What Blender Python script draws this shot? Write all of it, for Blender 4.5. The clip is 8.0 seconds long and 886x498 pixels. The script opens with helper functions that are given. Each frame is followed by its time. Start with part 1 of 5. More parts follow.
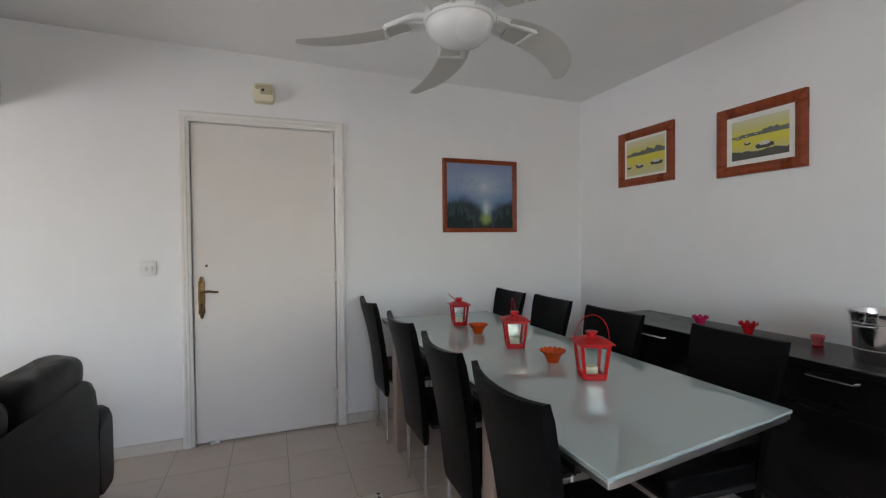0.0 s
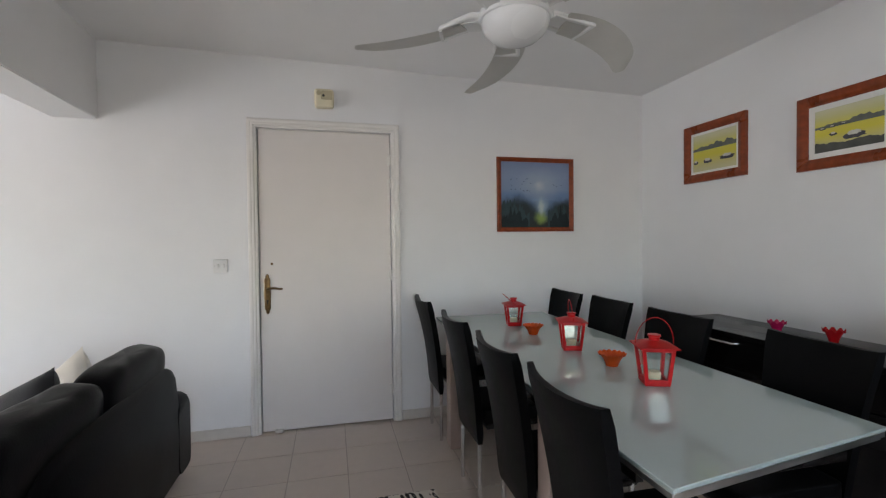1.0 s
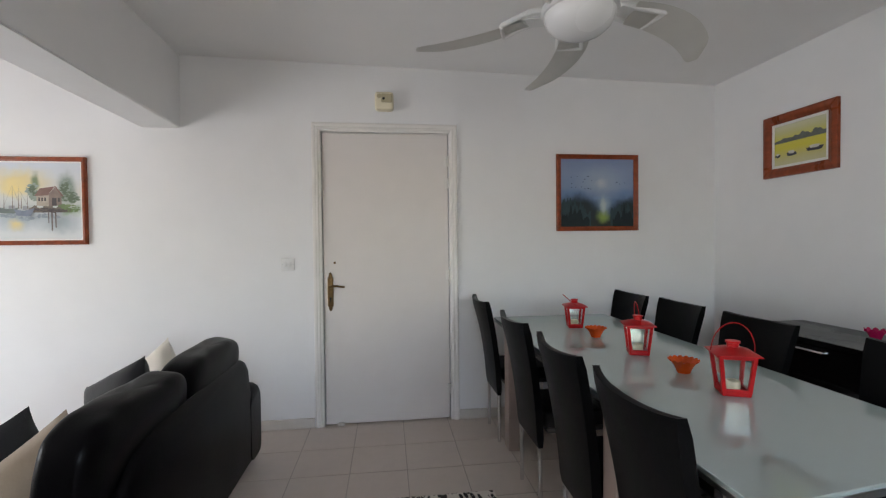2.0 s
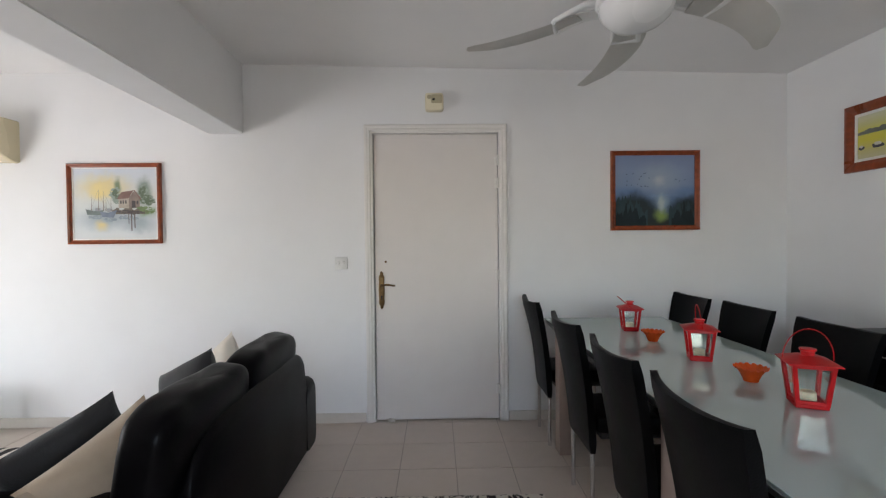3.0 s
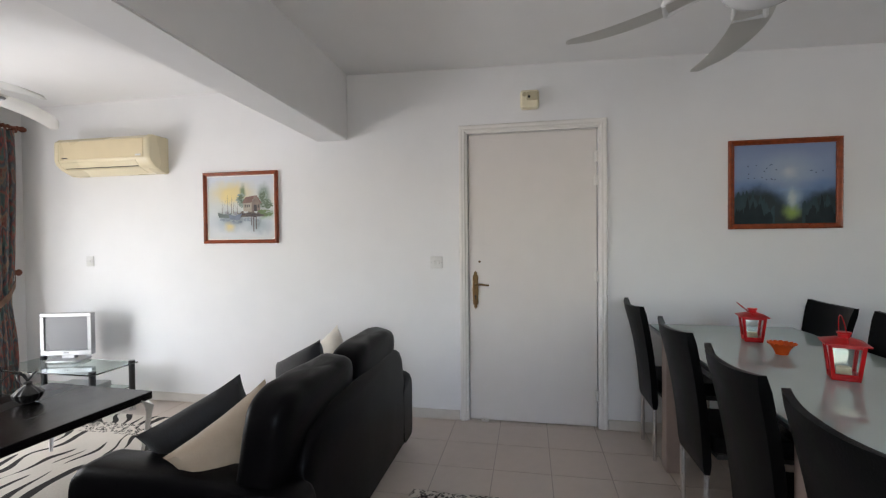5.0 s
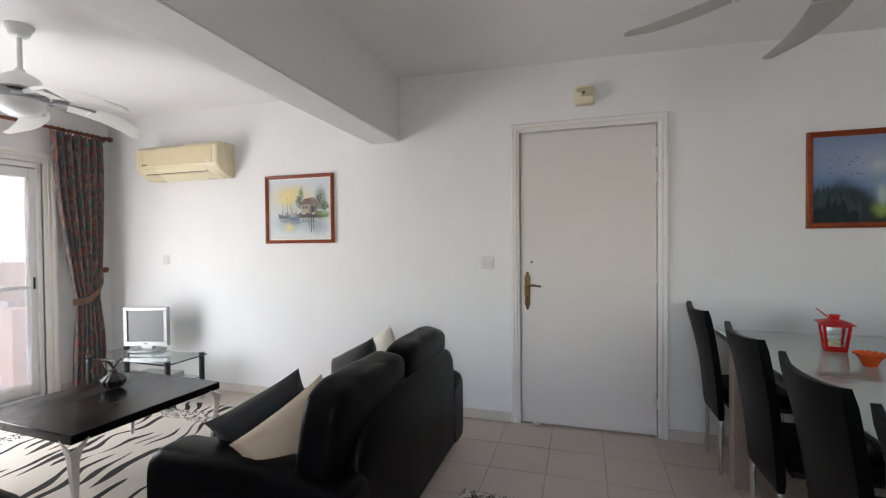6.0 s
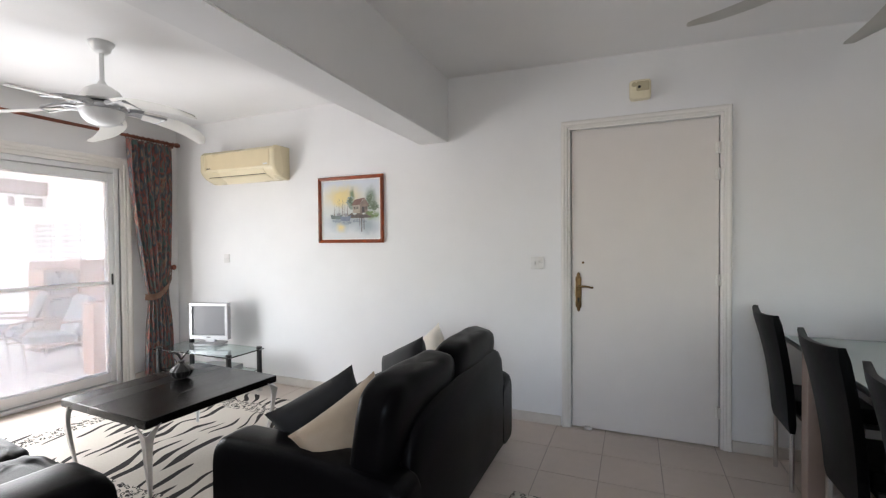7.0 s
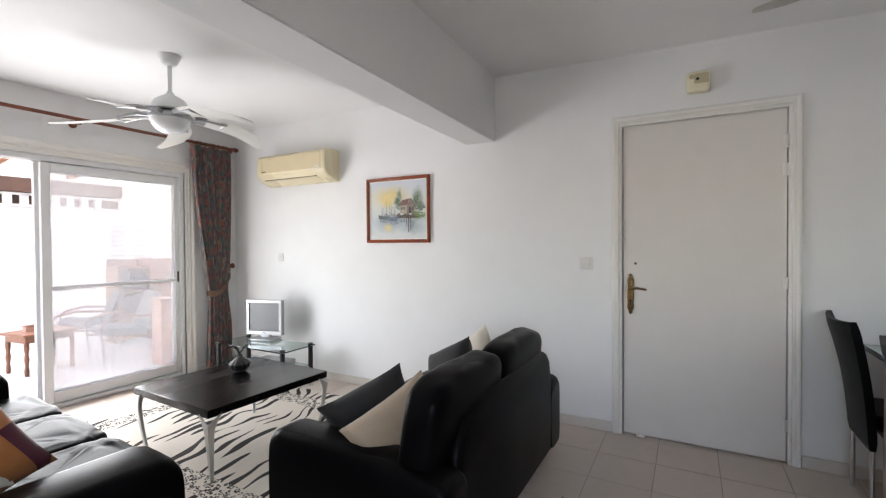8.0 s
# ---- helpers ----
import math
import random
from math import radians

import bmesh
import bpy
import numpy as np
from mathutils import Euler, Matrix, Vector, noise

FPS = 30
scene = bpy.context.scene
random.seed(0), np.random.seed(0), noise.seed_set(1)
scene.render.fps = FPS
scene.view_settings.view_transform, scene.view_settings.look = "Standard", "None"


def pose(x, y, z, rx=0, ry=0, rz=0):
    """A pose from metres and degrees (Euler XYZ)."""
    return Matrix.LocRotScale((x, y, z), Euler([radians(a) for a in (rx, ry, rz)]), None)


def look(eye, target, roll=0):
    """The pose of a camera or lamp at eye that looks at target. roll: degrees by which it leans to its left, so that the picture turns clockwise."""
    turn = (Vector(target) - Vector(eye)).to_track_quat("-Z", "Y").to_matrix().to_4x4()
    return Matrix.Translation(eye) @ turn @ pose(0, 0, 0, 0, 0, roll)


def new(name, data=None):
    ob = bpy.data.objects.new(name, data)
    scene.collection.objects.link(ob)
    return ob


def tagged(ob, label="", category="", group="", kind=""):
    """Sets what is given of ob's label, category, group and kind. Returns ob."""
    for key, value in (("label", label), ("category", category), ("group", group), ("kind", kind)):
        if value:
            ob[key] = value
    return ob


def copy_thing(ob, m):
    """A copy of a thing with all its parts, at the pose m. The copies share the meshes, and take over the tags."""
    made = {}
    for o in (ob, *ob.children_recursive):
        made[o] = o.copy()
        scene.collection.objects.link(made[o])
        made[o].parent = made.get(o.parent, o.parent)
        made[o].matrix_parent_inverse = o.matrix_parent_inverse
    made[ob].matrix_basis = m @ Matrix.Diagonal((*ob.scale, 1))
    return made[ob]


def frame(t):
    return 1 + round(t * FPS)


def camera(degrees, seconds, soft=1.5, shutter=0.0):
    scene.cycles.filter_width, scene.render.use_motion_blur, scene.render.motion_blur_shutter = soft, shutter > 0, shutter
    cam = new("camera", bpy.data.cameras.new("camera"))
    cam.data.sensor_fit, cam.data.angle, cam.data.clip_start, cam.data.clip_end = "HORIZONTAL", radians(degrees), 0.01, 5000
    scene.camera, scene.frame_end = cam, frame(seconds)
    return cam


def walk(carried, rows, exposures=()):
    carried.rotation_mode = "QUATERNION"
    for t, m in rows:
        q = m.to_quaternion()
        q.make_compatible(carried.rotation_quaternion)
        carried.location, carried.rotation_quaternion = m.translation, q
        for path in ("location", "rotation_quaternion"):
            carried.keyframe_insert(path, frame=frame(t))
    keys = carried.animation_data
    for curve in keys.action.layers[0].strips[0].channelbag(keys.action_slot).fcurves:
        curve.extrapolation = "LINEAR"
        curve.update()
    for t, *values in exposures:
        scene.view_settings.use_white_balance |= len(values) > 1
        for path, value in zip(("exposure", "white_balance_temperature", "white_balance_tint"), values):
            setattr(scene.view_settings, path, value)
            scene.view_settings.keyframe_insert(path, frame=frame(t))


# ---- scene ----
cam = camera(89.5, 8.0, soft=1.25)
PATH = [  # seconds, x, y, z, yaw, pitch, roll
    (0, 0.037, 0.154, 1.284, -20.78, -1.13, 0.59),
    (0.5, 0.035, 0.148, 1.284, -16.96, -1.14, 0.59),
    (1, 0.030, 0.151, 1.284, -13.96, -1.13, 0.61),
    (1.5, 0.015, 0.154, 1.285, -10.45, -1.10, 0.63),
    (2, 0.007, 0.159, 1.284, -7.02, -1.10, 0.63),
    (3.5, -0.007, 0.154, 1.283, 2.04, -1.05, 0.60),
    (4, -0.019, 0.152, 1.283, 4.76, -1.03, 0.65),
    (4.5, -0.016, 0.157, 1.285, 7.69, -1.03, 0.59),
    (6, -0.019, 0.158, 1.284, 17.38, -0.91, 0.52),
    (6.5, -0.038, 0.152, 1.284, 20.31, -0.90, 0.49),
    (7, -0.044, 0.150, 1.284, 23.11, -0.89, 0.43),
    (7.5, -0.048, 0.150, 1.284, 25.94, -0.87, 0.43),
    (8, -0.053, 0.145, 1.284, 28.85, -0.85, 0.38),
]
EXPOSURE = 2.88
walk(cam, [(t, pose(x, y, z, 90 + pitch, roll, yaw)) for t, x, y, z, yaw, pitch, roll in PATH], [(0.0, EXPOSURE), (8.0, EXPOSURE)])
# ---- light ----
world = bpy.data.worlds.new("sky")
scene.world = world
world.use_nodes = True
wn = world.node_tree
sky = wn.nodes.new("ShaderNodeTexSky")
sky.sky_type, sky.sun_disc = "NISHITA", False
sky.sun_elevation, sky.sun_rotation = radians(52), radians(160)
wn.links.new(sky.outputs[0], wn.nodes["Background"].inputs[0])
wn.nodes["Background"].inputs[1].default_value = 0.15

sun = new("sun", bpy.data.lights.new("sun", "SUN"))
sun.data.energy, sun.data.angle, sun.data.color = 4.0, radians(0.5), (1.0, 0.97, 0.94)
sun.matrix_world = look((-2.9, -7.6, 13.0), (-6.5, 1.5, 0))

# daylight that falls in through the sliding door
door_light = new("daylight", bpy.data.lights.new("daylight", "AREA"))
door_light.data.shape, door_light.data.size, door_light.data.size_y = "RECTANGLE", 2.0, 1.4
door_light.data.energy, door_light.data.color = 8.8, (0.96, 0.98, 1.0)
# fill lamp for the dining side, set in an added, unseen window
south_fill = new("south_fill_light", bpy.data.lights.new("south_fill_light", "AREA"))
south_fill.data.shape, south_fill.data.size, south_fill.data.size_y = "RECTANGLE", 1.65, 1.0
south_fill.data.energy, south_fill.data.color = 2.3, (0.90, 0.96, 1.0)
south_fill.matrix_world = look((0.7, -2.06, 1.5), (1.1, 0.0, 1.95))
door_light.matrix_world = look((-4.345, 1.32, 0.78), (0.0, 1.32, 1.05))

# ---- materials ----
MATS = {}


def mat(name, color, rough=0.6, metal=0.0, vary=0.06, scale=8.0, bump=0.0, bump_scale=60.0, stretch=(1, 1, 1), coat=0.0,
        spec=0.5, transmission=0.0, ior=1.45, piece=0.0, sheen=0.0, rough_vary=0.08, alpha=1.0):
    """A surface with colour that varies at two scales, uneven gloss and fine relief."""
    if name in MATS:
        return MATS[name]
    m = bpy.data.materials.new(name)
    m.use_nodes = True
    nt = m.node_tree
    b = nt.nodes["Principled BSDF"]
    tc = nt.nodes.new("ShaderNodeTexCoord")
    mp = nt.nodes.new("ShaderNodeMapping")
    mp.inputs["Scale"].default_value = stretch
    geo = nt.nodes.new("ShaderNodeNewGeometry")
    nt.links.new(geo.outputs["Position"] if piece else tc.outputs["Object"], mp.inputs["Vector"])
    vec = mp.outputs[0]
    n1 = nt.nodes.new("ShaderNodeTexNoise")
    n1.inputs["Scale"].default_value, n1.inputs["Detail"].default_value = scale, 6
    n2 = nt.nodes.new("ShaderNodeTexNoise")
    n2.inputs["Scale"].default_value, n2.inputs["Detail"].default_value = scale * 0.17, 3
    for n in (n1, n2):
        nt.links.new(vec, n.inputs["Vector"])
    add = nt.nodes.new("ShaderNodeMath")
    add.operation = "ADD"
    nt.links.new(n1.outputs["Fac"], add.inputs[0])
    nt.links.new(n2.outputs["Fac"], add.inputs[1])
    fac = add.outputs[0]
    if piece:
        oi = nt.nodes.new("ShaderNodeObjectInfo")
        mul = nt.nodes.new("ShaderNodeMath")
        mul.operation = "MULTIPLY_ADD"
        mul.inputs[1].default_value = piece
        nt.links.new(oi.outputs["Random"], mul.inputs[0])
        nt.links.new(fac, mul.inputs[2])
        fac = mul.outputs[0]
    rng = nt.nodes.new("ShaderNodeMapRange")
    rng.inputs["From Min"].default_value, rng.inputs["From Max"].default_value = 0.6, 1.4 + piece
    rng.inputs["To Min"].default_value, rng.inputs["To Max"].default_value = 1 - vary, 1 + vary
    nt.links.new(fac, rng.inputs["Value"])
    mix = nt.nodes.new("ShaderNodeMix")
    mix.data_type, mix.blend_type = "RGBA", "MULTIPLY"
    mix.inputs[0].default_value = 1.0
    mix.inputs[6].default_value = (*color, 1)
    nt.links.new(rng.outputs[0], mix.inputs[7])
    nt.links.new(mix.outputs[2], b.inputs["Base Color"])
    rr = nt.nodes.new("ShaderNodeMapRange")
    rr.inputs["From Min"].default_value, rr.inputs["From Max"].default_value = 0.3, 0.7
    rr.inputs["To Min"].default_value, rr.inputs["To Max"].default_value = max(0.0, rough - rough_vary), min(1.0, rough + rough_vary)
    nt.links.new(n2.outputs["Fac"], rr.inputs["Value"])
    nt.links.new(rr.outputs[0], b.inputs["Roughness"])
    b.inputs["Metallic"].default_value = metal
    b.inputs["Specular IOR Level"].default_value = spec
    b.inputs["Coat Weight"].default_value = coat
    b.inputs["Coat Roughness"].default_value = 0.08
    b.inputs["Transmission Weight"].default_value = transmission
    b.inputs["IOR"].default_value = ior
    b.inputs["Sheen Weight"].default_value = sheen
    b.inputs["Alpha"].default_value = alpha
    if bump:
        n3 = nt.nodes.new("ShaderNodeTexNoise")
        n3.inputs["Scale"].default_value, n3.inputs["Detail"].default_value = bump_scale, 4
        nt.links.new(vec, n3.inputs["Vector"])
        bp = nt.nodes.new("ShaderNodeBump")
        bp.inputs["Strength"].default_value, bp.inputs["Distance"].default_value = bump, 0.004
        nt.links.new(n3.outputs["Fac"], bp.inputs["Height"])
        nt.links.new(bp.outputs[0], b.inputs["Normal"])
    MATS[name] = m
    return m


WALL = mat("wall_paint", (0.803, 0.795, 0.792), 0.75, vary=0.025, scale=5, bump=0.12, bump_scale=45, spec=0.3)
CEIL = mat("ceiling_paint", (0.86, 0.85, 0.845), 0.85, vary=0.02, scale=4, bump=0.1, bump_scale=40, spec=0.2)
TILE = mat("floor_tile", (0.56, 0.475, 0.415), 0.30, vary=0.05, scale=16, bump=0.02, bump_scale=30, piece=0.12, rough_vary=0.02)
GROUT = mat("grout", (0.36, 0.31, 0.27), 0.9, vary=0.15, scale=30)
SKIRT = mat("skirting_tile", (0.62, 0.57, 0.52), 0.35, vary=0.06, scale=18)
DOORPAINT = mat("door_paint", (0.73, 0.685, 0.65), 0.5, vary=0.03, scale=6, bump=0.05, bump_scale=90)
TRIMPAINT = mat("trim_paint", (0.78, 0.75, 0.71), 0.42, vary=0.03, scale=9, bump=0.04)
BRASS = mat("aged_brass", (0.16, 0.10, 0.045), 0.38, 1.0, vary=0.3, scale=60)
CHROME = mat("chrome", (0.72, 0.72, 0.72), 0.16, 1.0, vary=0.06, scale=30)
STEEL = mat("brushed_steel", (0.74, 0.74, 0.74), 0.36, 1.0, vary=0.08, scale=40, stretch=(1, 1, 8))
LEATHER = mat("black_leather", (0.0034, 0.0030, 0.0036), 0.34, vary=0.15, scale=20, bump=0.12, bump_scale=150, spec=0.085, rough_vary=0.03)
LEATHERETTE = mat("black_leatherette", (0.003, 0.003, 0.0034), 0.42, vary=0.2, scale=25, bump=0.2, bump_scale=220, spec=0.11, rough_vary=0.03)
BLACKWOOD = mat("black_wood", (0.006, 0.005, 0.005), 0.26, vary=0.15, scale=24, stretch=(1, 0.2, 1))
BLACKPLASTIC = mat("black_plastic", (0.015, 0.015, 0.016), 0.35, vary=0.1)
FROST = mat("white_backed_glass", (0.37, 0.435, 0.42), 0.006, vary=0.02, scale=3, rough_vary=0.002, ior=1.8)
GLASSEDGE = mat("glass_edge", (0.50, 0.62, 0.58), 0.15, vary=0.05)
ALU = mat("aluminium", (0.60, 0.60, 0.60), 0.35, 1.0, vary=0.05, scale=30)
TABLELEG = mat("pale_lacquer", (0.42, 0.33, 0.29), 0.4, vary=0.06, scale=12)
RED = mat("red_enamel", (0.46, 0.008, 0.010), 0.38, vary=0.2, scale=30, coat=0.08, spec=0.25)
ORANGE = mat("orange_glass", (0.78, 0.10, 0.012), 0.22, vary=0.12, scale=30, transmission=0.15)
PINKGLASS = mat("pink_glass", (0.55, 0.012, 0.10), 0.2, vary=0.1, scale=30, transmission=0.1)
REDGLASS = mat("red_glass", (0.50, 0.008, 0.012), 0.2, vary=0.1, scale=30, transmission=0.1)
WAX = mat("candle_wax", (0.78, 0.70, 0.50), 0.5, vary=0.05)
GLASS = mat("clear_glass", (0.95, 0.98, 0.97), 0.02, vary=0.0, transmission=1.0, rough_vary=0.01)
FANWHITE = mat("fan_white", (0.76, 0.76, 0.75), 0.35, vary=0.02, scale=12)
FANBLADE = mat("fan_blade", (0.60, 0.585, 0.55), 0.4, vary=0.04, scale=16)
OPAL = mat("opal_glass", (0.80, 0.80, 0.80), 0.25, vary=0.01)
SILVERPL = mat("silver_plastic", (0.42, 0.42, 0.43), 0.35, 0.5, vary=0.04)
SCREEN = mat("tv_screen", (0.16, 0.16, 0.17), 0.3, vary=0.03)
CREAMPL = mat("aged_plastic", (0.68, 0.57, 0.37), 0.3, vary=0.05, scale=7)
CREAMPL2 = mat("aged_plastic_pale", (0.74, 0.65, 0.45), 0.28, vary=0.04, scale=7)
ALARM = mat("alarm_plastic", (0.75, 0.68, 0.50), 0.5, vary=0.05)
SWITCH = mat("switch_plastic", (0.72, 0.71, 0.69), 0.4, vary=0.02)
FRAMEWOOD = mat("red_brown_wood", (0.25, 0.05, 0.014), 0.32, vary=0.45, scale=30, stretch=(1, 1, 0.3), coat=0.2, spec=0.35)
PASSEPARTOUT = mat("mount_board", (0.80, 0.78, 0.74), 0.8, vary=0.02)
RODWOOD = mat("rod_wood", (0.16, 0.045, 0.022), 0.4, vary=0.3, scale=30, coat=0.1)
BEIGECLOTH = mat("beige_satin", (0.43, 0.33, 0.235), 0.5, vary=0.1, scale=18, bump=0.2, bump_scale=120, sheen=0.3)
CREAMCLOTH = mat("cream_satin", (0.74, 0.68, 0.58), 0.5, vary=0.08, scale=18, bump=0.2, bump_scale=120, sheen=0.3)
BLACKCLOTH = mat("black_cotton", (0.014, 0.013, 0.014), 0.75, vary=0.2, scale=25, bump=0.3, bump_scale=160, sheen=0.2)
ORANGECLOTH = mat("rust_velvet", (0.40, 0.15, 0.045), 0.7, vary=0.25, scale=18, bump=0.25, bump_scale=120, sheen=0.1)
PLUMCLOTH = mat("plum_velvet", (0.075, 0.006, 0.022), 0.7, vary=0.2, scale=18, sheen=0.05)
PVCWHITE = mat("white_pvc", (0.78, 0.78, 0.78), 0.35, vary=0.02, scale=8)
TERRACOTTA = mat("terracotta_plaster", (0.50, 0.31, 0.24), 0.8, vary=0.1, scale=14, bump=0.2)
PATIOWALL = mat("patio_wall", (0.82, 0.82, 0.82), 0.85, vary=0.04, scale=6, bump=0.2)
PATIOTILE = mat("patio_tile", (0.64, 0.61, 0.59), 0.5, vary=0.08, scale=10, piece=0.3)
# pergola timber darkened: the shade under the patio roof is in this colour
SHADEDBEAM = mat("shaded_beam_wood", (0.10, 0.055, 0.04), 0.6, vary=0.2, scale=16)
BOOKWOOD = mat("bookcase_wood", (0.28, 0.16, 0.115), 0.5, vary=0.15, scale=18)
PERGOLA = mat("pergola_wood", (0.38, 0.18, 0.09), 0.55, vary=0.2, scale=16, stretch=(0.2, 1, 1))
TEAK = mat("teak", (0.26, 0.12, 0.075), 0.45, vary=0.2, scale=20, stretch=(1, 1, 0.3))
GREYCLOTH = mat("grey_canvas", (0.14, 0.15, 0.17), 0.8, vary=0.12, scale=30, bump=0.2, bump_scale=150)
BOOKDARK = mat("book_spine", (0.05, 0.06, 0.09), 0.6, vary=0.5, scale=9, piece=0.6)
DARKHOLE = mat("dark_gap", (0.02, 0.02, 0.02), 0.9)
GROUND = mat("ground_soil", (0.22, 0.18, 0.13), 0.95, vary=0.25, scale=1.3, bump=0.5, bump_scale=6)


def rug_material():
    """Cream pile with black zebra strokes and a ring of small leopard spots set in from the edge."""
    m = bpy.data.materials.new("zebra_rug")
    m.use_nodes = True
    nt = m.node_tree
    N, L = nt.nodes.new, nt.links.new
    b = nt.nodes["Principled BSDF"]
    tc = N("ShaderNodeTexCoord")
    warp = N("ShaderNodeTexNoise")
    warp.inputs["Scale"].default_value, warp.inputs["Detail"].default_value = 2.2, 1
    L(tc.outputs["Object"], warp.inputs["Vector"])
    sub = N("ShaderNodeVectorMath")
    sub.operation = "SUBTRACT"
    sub.inputs[1].default_value = (0.5, 0.5, 0.5)
    L(warp.outputs["Color"], sub.inputs[0])
    sc = N("ShaderNodeVectorMath")
    sc.operation = "SCALE"
    sc.inputs["Scale"].default_value = 0.34
    L(sub.outputs[0], sc.inputs[0])
    ad = N("ShaderNodeVectorMath")
    ad.operation = "ADD"
    L(tc.outputs["Object"], ad.inputs[0])
    L(sc.outputs[0], ad.inputs[1])
    mp = N("ShaderNodeMapping")
    mp.inputs["Rotation"].default_value = (0, 0, radians(-12))
    mp.inputs["Scale"].default_value = (7.0, 2.6, 1.0)
    L(ad.outputs[0], mp.inputs["Vector"])
    nz = N("ShaderNodeTexNoise")
    nz.inputs["Scale"].default_value, nz.inputs["Detail"].default_value = 1.0, 0.6
    L(mp.outputs[0], nz.inputs["Vector"])
    tilt = N("ShaderNodeMapping")
    tilt.inputs["Rotation"].default_value = (0, 0, radians(-12))
    L(ad.outputs[0], tilt.inputs["Vector"])
    wave = N("ShaderNodeTexWave")
    wave.inputs["Scale"].default_value = 3.3
    L(tilt.outputs[0], wave.inputs["Vector"])
    stroke = N("ShaderNodeMath")
    stroke.operation = "MULTIPLY_ADD"
    stroke.inputs[1].default_value = 2.6
    L(nz.outputs["Fac"], stroke.inputs[0])
    L(wave.outputs["Fac"], stroke.inputs[2])
    stripe = N("ShaderNodeMapRange")
    stripe.inputs["From Min"].default_value, stripe.inputs["From Max"].default_value = 2.13, 2.19
    L(stroke.outputs[0], stripe.inputs["Value"])
    vo = N("ShaderNodeTexVoronoi")
    vo.inputs["Scale"].default_value = 34
    L(ad.outputs[0], vo.inputs["Vector"])
    ring = N("ShaderNodeMath")
    ring.operation = "COMPARE"
    ring.inputs[1].default_value, ring.inputs[2].default_value = 0.36, 0.11
    L(vo.outputs["Distance"], ring.inputs[0])
    at = N("ShaderNodeAttribute")
    at.attribute_name = "edge_distance"
    band = N("ShaderNodeMath")
    band.operation = "COMPARE"
    band.inputs[1].default_value, band.inputs[2].default_value = 0.25, 0.075
    L(at.outputs["Fac"], band.inputs[0])
    mx = N("ShaderNodeMix")
    L(band.outputs[0], mx.inputs[0])
    L(stripe.outputs[0], mx.inputs[2])
    L(ring.outputs[0], mx.inputs[3])
    fine = N("ShaderNodeTexNoise")
    fine.inputs["Scale"].default_value = 90
    L(tc.outputs["Object"], fine.inputs["Vector"])
    tint = N("ShaderNodeMix")
    tint.data_type = "RGBA"
    tint.inputs[6].default_value, tint.inputs[7].default_value = (0.60, 0.54, 0.47, 1), (0.72, 0.67, 0.60, 1)
    L(fine.outputs["Fac"], tint.inputs[0])
    col = N("ShaderNodeMix")
    col.data_type = "RGBA"
    L(mx.outputs[0], col.inputs[0])
    L(tint.outputs[2], col.inputs[6])
    col.inputs[7].default_value = (0.022, 0.018, 0.016, 1)
    L(col.outputs[2], b.inputs["Base Color"])
    b.inputs["Roughness"].default_value = 0.95
    bp = N("ShaderNodeBump")
    bp.inputs["Strength"].default_value, bp.inputs["Distance"].default_value = 0.5, 0.004
    L(fine.outputs["Fac"], bp.inputs["Height"])
    L(bp.outputs[0], b.inputs["Normal"])
    return m


def curtain_material():
    """Printed cotton: long streaks of teal, rust, plum and ochre on a dark ground."""
    m = bpy.data.materials.new("printed_curtain")
    m.use_nodes = True
    nt = m.node_tree
    N, L = nt.nodes.new, nt.links.new
    b = nt.nodes["Principled BSDF"]
    tc = N("ShaderNodeTexCoord")
    at = N("ShaderNodeAttribute")
    at.attribute_name = "cloth"
    at.attribute_type = "GEOMETRY"
    mp = N("ShaderNodeMapping")
    mp.inputs["Scale"].default_value = (12.0, 3.2, 1.0)
    L(at.outputs["Vector"], mp.inputs["Vector"])
    nz = N("ShaderNodeTexNoise")
    nz.inputs["Scale"].default_value, nz.inputs["Detail"].default_value = 1.6, 3
    L(mp.outputs[0], nz.inputs["Vector"])
    cr = N("ShaderNodeValToRGB")
    stops = [(0.30, (0.06, 0.07, 0.09)), (0.40, (0.11, 0.19, 0.17)), (0.45, (0.34, 0.10, 0.08)), (0.50, (0.10, 0.09, 0.09)),
             (0.55, (0.10, 0.14, 0.17)), (0.60, (0.34, 0.24, 0.17)), (0.64, (0.30, 0.09, 0.07)), (0.72, (0.08, 0.15, 0.11))]
    while len(cr.color_ramp.elements) < len(stops):
        cr.color_ramp.elements.new(0.5)
    for e, (p, c) in zip(cr.color_ramp.elements, stops):
        e.position, e.color = p, (*c, 1)
    L(nz.outputs["Fac"], cr.inputs[0])
    L(cr.outputs[0], b.inputs["Base Color"])
    b.inputs["Roughness"].default_value = 0.85
    b.inputs["Sheen Weight"].default_value = 0.2
    return m


